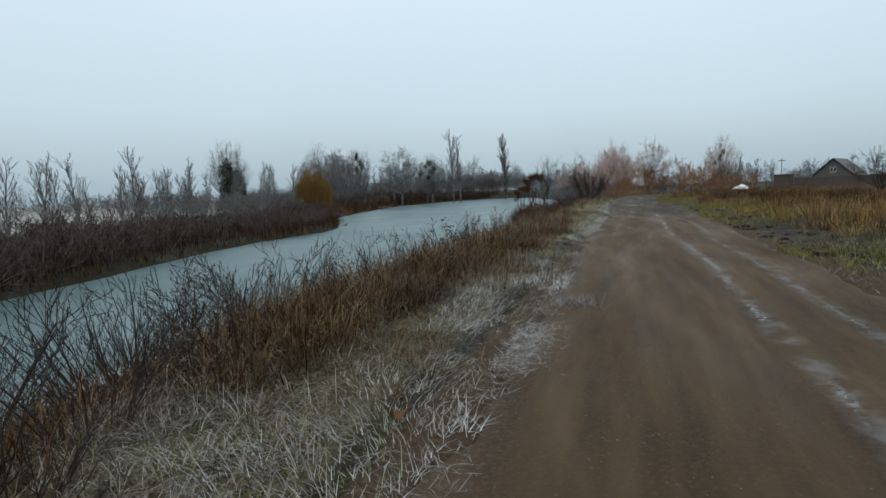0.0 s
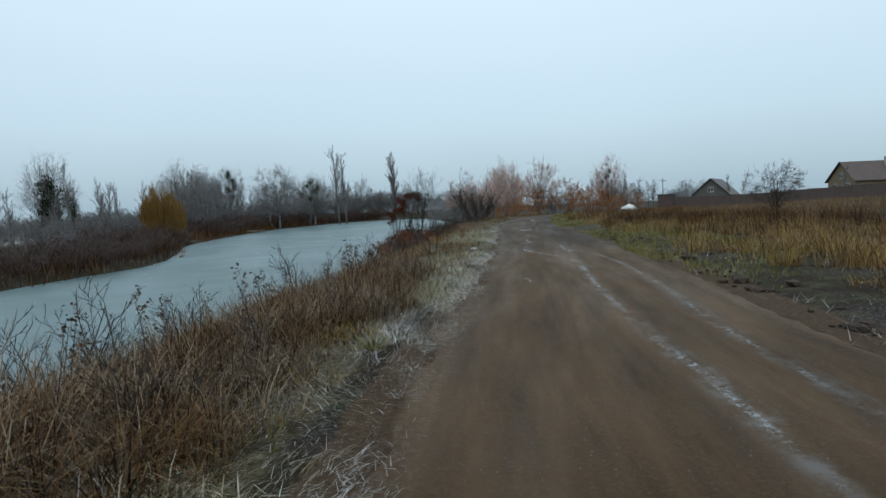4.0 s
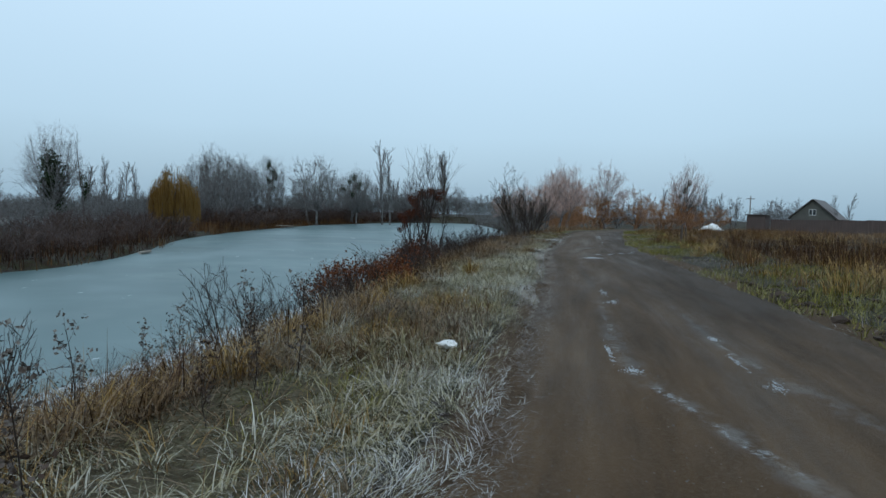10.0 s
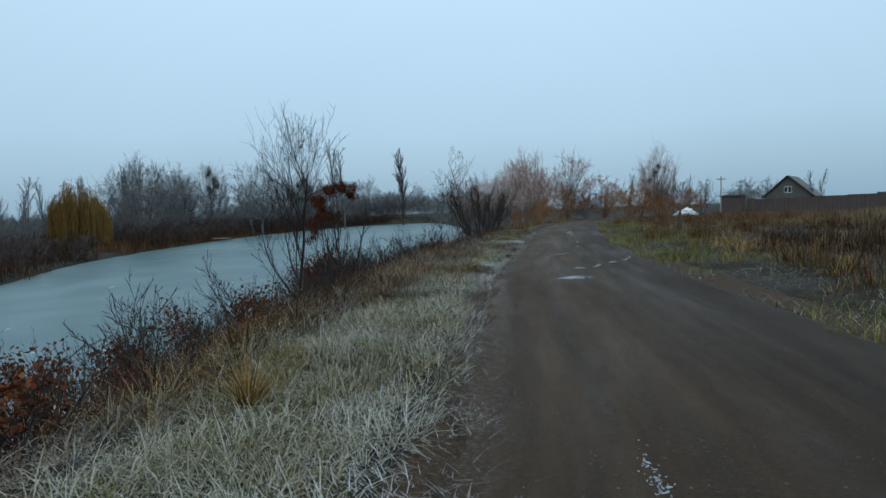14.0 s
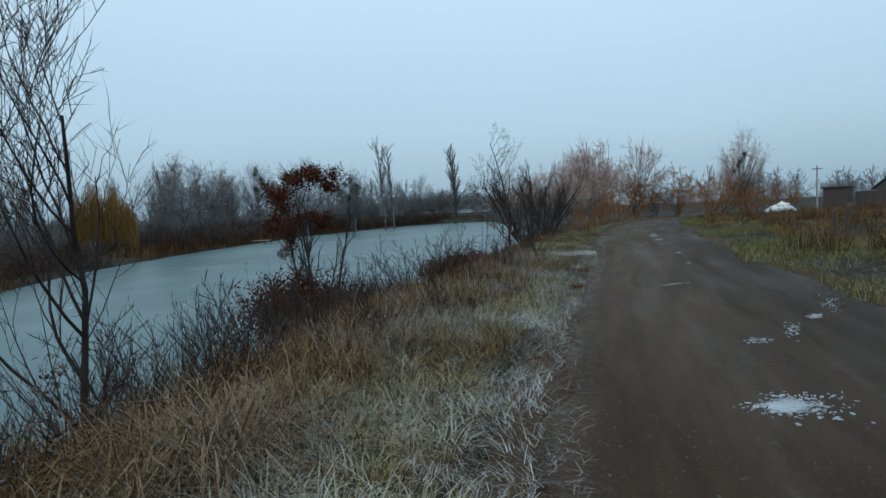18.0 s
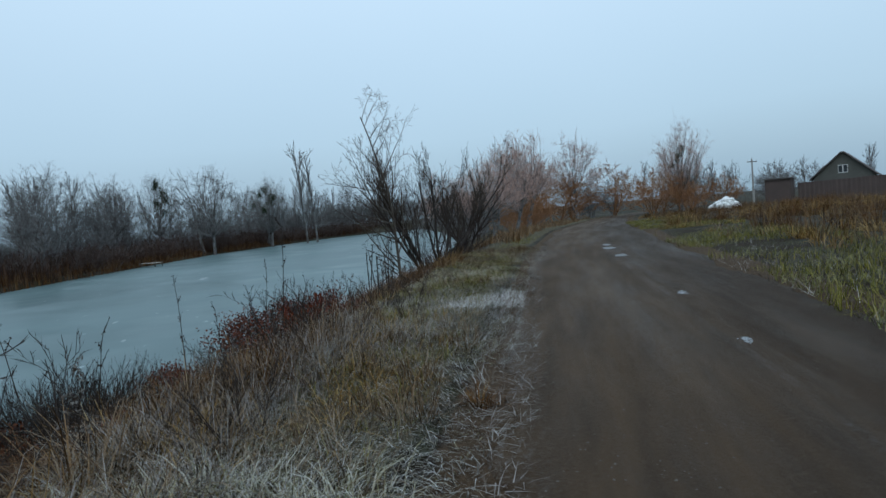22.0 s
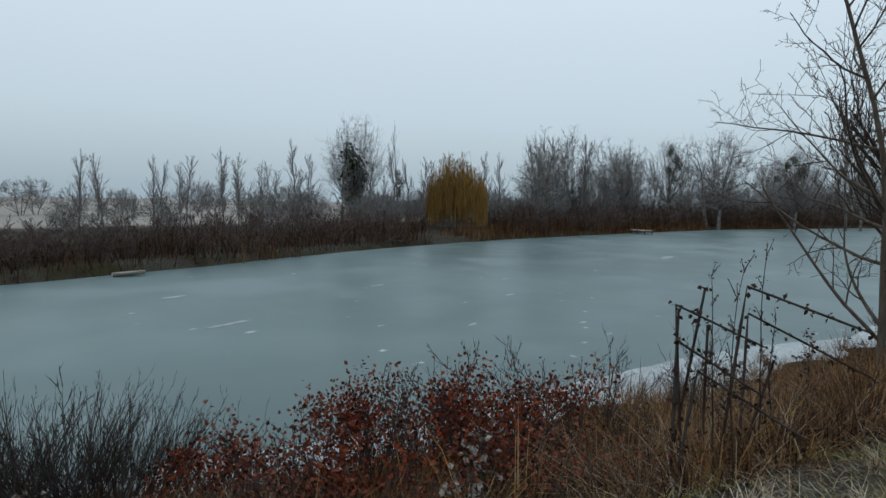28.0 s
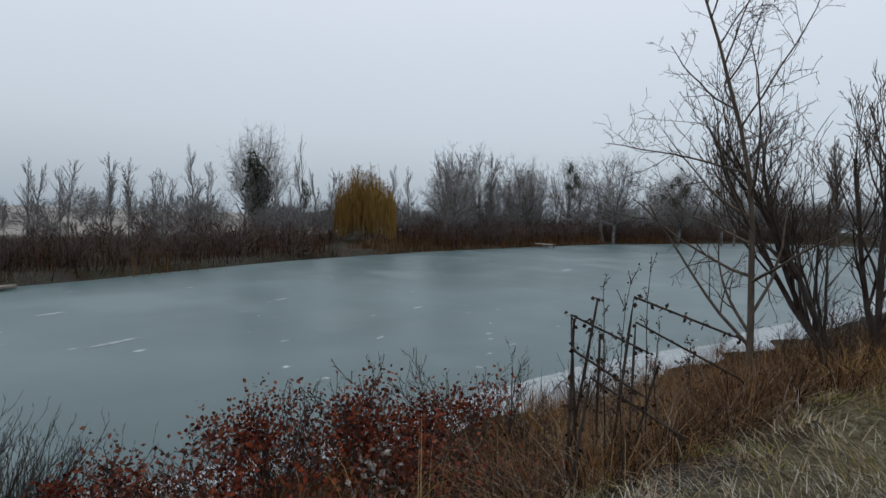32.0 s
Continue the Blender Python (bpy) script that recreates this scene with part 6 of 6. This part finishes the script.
def rubble_heap(x, y):
    """A heap of white lime blocks."""
    g = float(height(x, y))
    r = np.random.RandomState(5)
    ob = thing("rubble_heap", "heap of white rubble in the meadow", "rubble", (x, y, g))
    for i in range(46):
        a, q = r.uniform(0, 6.28), r.uniform(0, 1) ** 0.6
        hgt = 1.05 * (1 - q) * r.uniform(0.5, 1)
        bm = bmesh.new()
        bmesh.ops.create_icosphere(bm, subdivisions=1, radius=r.uniform(0.25, 0.5))
        for v in bm.verts:
            v.co *= r.uniform(0.75, 1.2)
            v.co.z *= 0.75
        bmesh.ops.translate(bm, verts=bm.verts, vec=(1.7 * q * math.cos(a), 1.1 * q * math.sin(a), hgt + 0.12))
        part("rubble_block", bm, M_RUBBLE, ob)


rubble_heap(48.5, 92.0)


def flake(r, x, y, a, b, turn, z, n, wild):
    """Vertices and faces of a thin plate with a ragged outline."""
    ang = np.arange(n) * 2 * np.pi / n
    rad = 1 + wild * (0.5 * np.sin(2 * ang + r.uniform(0, 6)) + 0.4 * np.sin(5 * ang + r.uniform(0, 6)) + 0.3 * r.normal(size=n))
    px, py = a * rad * np.cos(ang), b * rad * np.sin(ang)
    c, s = math.cos(radians(turn)), math.sin(radians(turn))
    X, Y = x + px * c - py * s, y + px * s + py * c
    v = np.concatenate([np.stack([X, Y, np.full(n, z - 0.03)], 1), np.stack([x + (X - x) * 0.93, y + (Y - y) * 0.93, np.full(n, z)], 1), [[x, y, z + 0.002]]])
    i = np.arange(n)
    j = (i + 1) % n
    return v, np.stack([i, j, n + j, n + i], 1).tolist() + np.stack([n + i, n + j, np.full(n, 2 * n)], 1).tolist()


def frost_patch(name, x, y, a, b, turn, mat, label, seed, category="ice patch", crumbs=0, wild=0.16):
    """A plate of ice, or a strewing of broken bits of it."""
    r = np.random.RandomState(seed)
    z = float(road_top(x, y)) + 0.006
    if not crumbs:
        v, f = flake(r, x, y, a, b, turn, z, 48, wild)
    else:
        vs, f, k = [], [], 0
        c, s = math.cos(radians(turn)), math.sin(radians(turn))
        for i in range(crumbs):
            p, q = r.normal(0, a * 0.42), r.normal(0, b * 0.5)
            size = r.uniform(0.003, 0.010 if y > 36 else 0.006) * (1.9 if r.uniform() < 0.22 else 1)
            fx, fy = x + p * c - q * s, y + p * s + q * c
            w, g = flake(r, fx, fy, size * 1.5, size * 0.8, turn + r.normal(0, 40), float(road_top(fx, fy)) + r.uniform(0.001, 0.006), 7, 0.6)
            vs.append(w)
            f += [[t + k for t in face] for face in g]
            k += len(w)
        v = np.concatenate(vs)
    ob = tagged(link_mesh(name, v, f, mat), label, category, "ice on the road")
    if crumbs:
        tagged(ob, kind="stuff")


for i, (x, y, a, b, turn) in enumerate([(12.6, 37.6, 0.36, 0.20, 10), (12.55, 37.6, 0.22, 0.12, 10), (8.24, 24.5, 0.14, 0.07, 70), (9.76, 25.8, 0.14, 0.05, 70), (9.4, 24.8, 0.3, 0.03, 72), (8.3, 25.2, 0.5, 0.025, 75), (9.25, 24.0, 0.2, 0.08, 60), (13.4, 39.3, 0.22, 0.08, 30), (14.0, 39.7, 0.36, 0.07, 55), (15.3, 40.9, 0.55, 0.12, 60), (14.6, 40.2, 0.2, 0.06, 40), (14.4, 43.2, 0.30, 0.04, 15), (16.2, 46.4, 0.16, 0.05, 60), (17.2, 49.0, 0.18, 0.05, 70), (9.6, 28.4, 0.30, 0.10, 70), (9.9, 29.6, 0.5, 0.05, 75)]):
    frost_patch("ice_patch", x, y, a, b, turn, M_FROSTICE, "white broken ice lying in a wheel rut", 400 + i, crumbs=60 if y > 42 else 260 if 37 < y < 38 else 80)
frost_patch("ice_plate", 12.54, 37.6, 0.15, 0.09, 15, M_FROSTICE, "thin plate of white broken ice in a pothole", 460)
for i, (x, y, a, b, turn) in enumerate([(19.9, 57.2, 0.34, 0.46, 10), (19.2, 54.9, 0.38, 0.26, 0), (20.6, 58.6, 0.32, 0.30, 0)]):
    frost_patch("frozen_puddle", x, y, a, b, turn, M_PUDDLE, "frozen puddle in the road", 430 + i, "puddle", wild=0.38)

def ice_streak(x, y, a, b, turn, seed):
    """A pale refrozen streak lying flush on the ice."""
    v, f = flake(np.random.RandomState(seed), x, y, a, b, turn, ICE_Z + 0.008, 40, 0.3)
    tagged(link_mesh("ice_streak", v, f, M_RIM), "pale refrozen streak in the pond ice", "ice streak", "streaks in the ice")


for i, (x, y, a, b, turn) in enumerate([(0.97, 56.7, 0.75, 0.09, 99), (1.6, 85.8, 1.3, 0.25, 99), (-3.9, 57.5, 0.5, 0.10, 95), (5.3, 61.2, 0.25, 0.06, 100), (3.2, 66.0, 0.3, 0.06, 95), (-1.5, 64.0, 0.35, 0.07, 98)]):
    ice_streak(x, y, a, b, turn, 450 + i)

# ---- jetty and boat on the far shore ----
def jetty(x, y, turn):
    ob = thing("jetty", "small plank jetty on posts at the far shore", "jetty", (x, y, ICE_Z), turn=turn)
    for k in range(12):
        bm = bmesh.new()
        part("plank", box(bm, -0.55, 0.55, k * 0.23 - 1.4, k * 0.23 - 1.19, 0.42, 0.47, 0.008), M_PALEWOOD, ob)
    for k in (-1.3, 0.0, 1.2):
        for s in (-0.5, 0.5):
            v, f = tubes([(s, k, -0.4, s, k, 0.62, 0.05, 0.045)], 6)
            link_mesh("post", v, f, M_POST, ob)


jetty(-11.4, 114.0, 60)


def rowing_boat(x, y, turn):
    """A small open boat frozen in at the shore."""
    ob = thing("rowing_boat", "small pale boat frozen in at the far shore", "boat", (x, y, ICE_Z), turn=turn)
    n, m = 14, 7
    v, f = [], []
    for i in range(n):
        t = i / (n - 1)
        w = 0.42 * math.sin(math.pi * min(0.12 + t * 0.88, 1)) ** 0.6
        for j in range(m):
            a = math.pi * j / (m - 1)
            v.append((-1.0 + 2.0 * t, w * math.cos(a), 0.30 - 0.30 * math.sin(a) + 0.12 * t * t))
    for i in range(n - 1):
        for j in range(m - 1):
            k = i * m + j
            f.append((k, k + 1, k + m + 1, k + m))
    link_mesh("hull", v, f, M_PALEWOOD, ob, smooth=True)
    for k in (-0.6, 0.4):
        bm = bmesh.new()
        part("bench", box(bm, k, k + 0.2, -0.36, 0.36, 0.24, 0.27, 0.005), M_PALEWOOD, ob)
    return ob


rowing_boat(-10.0, 58.4, 80).scale = (0.6, 0.6, 0.5)

# ---- houses and fence behind the meadow ----
def gable_house(name, x, y, z, turn, w, d, eave, ridge, wall_mat, roof_mat, label, windows, chimney=False):
    """A house with its gable end towards the pond: walls, two roof slopes with overhang, windows."""
    ob = thing(name, label, "house", (x, y, z), turn=turn)
    bm = bmesh.new()
    prof = [(-w / 2, -1.0), (w / 2, -1.0), (w / 2, eave), (0, ridge), (-w / 2, eave)]
    a = [bm.verts.new((p[0], -d / 2, p[1])) for p in prof]
    b = [bm.verts.new((p[0], d / 2, p[1])) for p in prof]
    bm.faces.new(a)
    bm.faces.new(b[::-1])
    for i in range(5):
        j = (i + 1) % 5
        bm.faces.new((a[j], a[i], b[i], b[j]))
    part("wall", bm, wall_mat, ob)
    slope = math.atan2(ridge - eave, w / 2)
    for s in (-1, 1):
        bm = bmesh.new()
        length = math.hypot(w / 2, ridge - eave) + 0.5
        box(bm, 0, length, -d / 2 - 0.4, d / 2 + 0.4, 0.03, 0.15, 0.02)
        r = part("roof", bm, roof_mat, ob)
        r.matrix_local = Matrix.Translation((0, 0, ridge)) @ (Matrix.Rotation(slope, 4, "Y") if s > 0 else Matrix.Rotation(math.pi, 4, "Z") @ Matrix.Rotation(slope, 4, "Y"))
    for wx, wz, ww, wh in windows:
        bm = bmesh.new()
        win = part("window", box(bm, wx - ww / 2, wx + ww / 2, -d / 2 - 0.03, -d / 2 + 0.05, wz, wz + wh, 0.01), M_FRAME, ob)
        for k in (-1, 1):
            bm = bmesh.new()
            part("pane", box(bm, wx + k * ww / 4 - ww * 0.2, wx + k * ww / 4 + ww * 0.2, -d / 2 - 0.045, -d / 2 - 0.02, wz + 0.07, wz + wh - 0.07), M_GLASS, win)
    if chimney:
        bm = bmesh.new()
        part("chimney", box(bm, w * 0.12, w * 0.12 + 0.5, -0.3, 0.2, ridge - 1.0, ridge + 0.7, 0.02), M_CONCRETE, ob)
    return ob


gable_house("house", 70.5, 101, 0.2, -48, 5.6, 8.0, 1.9, 4.5, M_PLASTER, M_ROOF, "small grey house with a dark gable roof behind the fence", [(0, 2.2, 0.9, 0.9)])
gable_house("house", 95, 91, 0.3, -107, 8.0, 13.0, 3.2, 6.3, M_YELLOWWALL, M_ROOF2, "ochre house with a long brown roof behind the fence", [(-1.8, 1.4, 1.3, 1.3), (1.8, 1.4, 1.3, 1.3), (0, 3.5, 1.2, 1.0)], True)


def sheet_fence(points):
    """A long brown sheet fence: posts and panels."""
    ob = thing("fence", "long dark brown sheet-metal fence along the meadow", "fence")
    for (x0, y0), (x1, y1) in zip(points, points[1:]):
        n = max(1, round(math.hypot(x1 - x0, y1 - y0) / 2.6))
        a = math.atan2(y1 - y0, x1 - x0)
        l = math.hypot(x1 - x0, y1 - y0) / n
        for k in range(n):
            px, py = x0 + (x1 - x0) * k / n, y0 + (y1 - y0) * k / n
            g = float(height(px, py))
            bm = bmesh.new()
            prof = [(0.04 + (l - 0.08) * q / 26, -0.035 if q % 4 < 2 else 0.0) for q in range(27)]
            top = 1.95 + 0.02 * math.sin(k * 1.7)
            front = [[bm.verts.new((px0, py0 - o, z)) for px0, py0 in prof] for o, z in ((0, 0), (0, top), (-0.012, top), (-0.012, 0))]
            for ring0, ring1 in zip(front, front[1:] + front[:1]):
                for q in range(26):
                    bm.faces.new((ring0[q], ring0[q + 1], ring1[q + 1], ring1[q]))
            p = part("panel", bm, M_FENCE, ob)
            p.matrix_local = pose(px, py, g, 0, 0, math.degrees(a))
            bm = bmesh.new()
            p = part("post", box(bm, -0.04, 0.04, 0.0, 0.08, -0.3, 2.0, 0.008), M_FENCE, ob)
            p.matrix_local = pose(px, py, g, 0, 0, math.degrees(a))


sheet_fence([(58.5, 94.5), (67, 84), (74, 70), (77, 52), (76, 30)])


def shed(x, y):
    """A dark gate shed at the end of the fence."""
    ob = thing("shed", "dark wooden shed at the end of the fence", "shed", (x, y, float(height(x, y))), turn=-50)
    bm = bmesh.new()
    part("wall", box(bm, -1.2, 1.2, -1, 1, -0.3, 2.5, 0.02), M_FENCE, ob)
    bm = bmesh.new()
    part("roof", box(bm, -1.4, 1.4, -1.2, 1.2, 2.5, 2.62, 0.02), M_ROOF, ob)


shed(57.6, 96.0)

# ---- small things on the road and in the verge ----
def pebbles():
    r = np.random.RandomState(9)
    n = 7000
    y = -1 + 62 * r.uniform(0, 1, n)
    u = np.where(r.uniform(0, 1, n) < 0.5, r.uniform(0.0, 1.3, n), r.uniform(0.1, 3.6, n))
    x = road_left(y) + u / 0.95
    z = road_top(x, y)
    s = r.uniform(0.003, 0.011, n)
    base = np.array([(1, 0, 0), (0, 1, 0), (-1, 0, 0), (0, -1, 0), (0, 0, 0.8)])
    v = np.stack([x, y, z], 1)[:, None] + base[None] * (s[:, None] * r.uniform(0.6, 1.3, (n, 5)))[..., None]
    i = (np.arange(n) * 5)[:, None]
    f = np.concatenate([np.stack([i[:, 0] + a, i[:, 0] + b, i[:, 0] + 4], 1) for a, b in ((0, 1), (1, 2), (2, 3), (3, 0))])
    tagged(link_mesh("pebbles", v.reshape(-1, 3), f, M_STONE), "small grey pebbles strewn on the road", "pebbles", kind="stuff")


pebbles()


def earth_clods():
    """Lumps of dug earth heaped along the far edge of the road."""
    r = np.random.RandomState(12)
    bm = bmesh.new()
    for i in range(110):
        y = 9 + 22 * r.uniform(0, 1)
        x = float(road_left(y) + (road_width(y) + 0.15 + abs(r.normal(0, 0.45))) / 0.95)
        size = r.uniform(0.03, 0.09) * (1.6 if r.uniform() < 0.2 else 1)
        vs = bmesh.ops.create_icosphere(bm, subdivisions=1, radius=size)["verts"]
        for v in vs:
            v.co *= r.uniform(0.7, 1.3)
            v.co.z *= 0.6
        bmesh.ops.translate(bm, verts=vs, vec=(x, y, float(height(x, y)) + size * 0.3))
    tagged(part("earth_clods", bm, M_SOIL), "brown clods of earth along the edge of the road", "earth", kind="stuff")


earth_clods()


def fallen_leaf(x, y, seed, label, mat, size=0.05):
    r = np.random.RandomState(seed)
    n, g = 9, float(height(x, y)) + 0.07
    a = np.arange(n) * 2 * np.pi / n
    rad = size * (1 + 0.25 * np.sin(3 * a)) * r.uniform(0.85, 1.15, n)
    v = np.concatenate([np.stack([x + rad * np.cos(a), y + rad * np.sin(a), g + 0.03 * np.cos(2 * a) + 0.01], 1), [[x, y, g]]])
    f = [(i, (i + 1) % n, n) for i in range(n)]
    tagged(link_mesh("fallen_leaf", v, f, mat), label, "leaf", "fallen leaves")


fallen_leaf(-0.28, 3.14, 1, "orange-brown leaf lying on the frosted verge", M_DEAD, 0.06)
fallen_leaf(3.63, 18.0, 2, "bright yellow leaf lying in the verge", M_YELLOW)
fallen_leaf(14.92, 48.97, 3, "pale dry leaf lying at the road's edge", M_STRAW)


def lying_twig(name, points, r0, mat, label, category="twig"):
    """A bent twig of a few joints, thinning to its tip."""
    n = len(points) - 1
    rows = [(*points[k], *points[k + 1], r0 * (1 - 0.7 * k / n), r0 * (1 - 0.7 * (k + 1) / n)) for k in range(n)]
    v, f = tubes(rows, 6)
    tagged(link_mesh(name, v, f, mat, smooth=True), label, category)


def on_road(x, y, lift=0.012):
    return (x, y, float(road_top(x, y)) + lift)


lying_twig("twig", [on_road(5.99, 18.12), on_road(6.04, 18.24, 0.02), on_road(6.03, 18.36, 0.03), on_road(5.97, 18.52)], 0.008, M_PALEWOOD, "bent pale twig lying on the road")
lying_twig("fallen_branch", [(11.5, 42.6, 0.10), (11.75, 42.85, 0.16), (12.0, 43.2, 0.20), (12.3, 43.4, 0.20)], 0.010, M_RIME, "frosted fallen branch lying in the bank grass", "branch")
lying_twig("fallen_branch", [(11.7, 42.9, 0.12), (11.85, 43.2, 0.24), (11.95, 43.5, 0.3)], 0.006, M_RIME, "frosted fallen branch lying in the bank grass", "branch")
lying_twig("stick", [(-2.4, 22.6, -1.95), (-2.55, 22.8, -1.2), (-2.72, 23.0, -0.55)], 0.022, M_POST, "dark stick standing frozen in the ice", "stick")


def scrap(x, y):
    """A crumpled piece of white litter."""
    r = np.random.RandomState(3)
    bm = bmesh.new()
    bmesh.ops.create_icosphere(bm, subdivisions=2, radius=0.10)
    for v in bm.verts:
        v.co *= r.uniform(0.65, 1.25)
        v.co.z *= 0.38
    ob = part("litter", bm, M_FRAME)
    ob.matrix_basis = pose(x, y, float(height(x, y)) + 0.09)
    tagged(ob, "crumpled white scrap lying in the frosted grass", "litter")


scrap(6.63, 24.9)


def tuft(x, y, h, n, mat, label):
    """A single tuft at the road's edge."""
    r = np.random.RandomState(int(x * 10))
    a = r.uniform(0, 2 * np.pi, n)
    q = 0.09 * np.sqrt(r.uniform(0, 1, n))
    blades("grass_tuft", x + q * np.cos(a), y + q * np.sin(a), np.full(n, h), mat, label, r, a=a, width=0.0045, lean=0.3, lie=0.5, curl=0.7, category="tuft")


tuft(13.6, 45.6, 0.20, 90, M_ORANGE, "brown grass tuft at the road's edge")
tuft(12.85, 43.4, 0.16, 70, M_ORANGE, "brown grass tuft at the road's edge")
tuft(2.97, 13.8, 0.22, 120, M_GREEN, "olive grass tuft in the verge")
tuft(7.68, 31.0, 0.5, 160, M_MEADOW, "golden grass tuft at the top of the bank")
along = rng.uniform(0, 1, 1500)
blades("straw_mat", 0.45 + 0.5 * along + rng.normal(0, 0.12, 1500), 4.1 + 1.4 * along + rng.normal(0, 0.10, 1500), 0.12, M_HOAR, "flat mat of frosted straw lying on the road's edge", rng, width=0.0020, lean=0.12, lie=1.38, curl=0.05, category="straw", seg=2)
blades("straw_mat", 1.53 + rng.normal(0, 0.15, 500), 6.5 + rng.normal(0, 0.15, 500), 0.16, M_STRAW, "small heap of pale straw on the road's edge", rng, width=0.0028, lean=0.3, lie=1.1, curl=0.3, category="straw", seg=2)
drop_models(models)
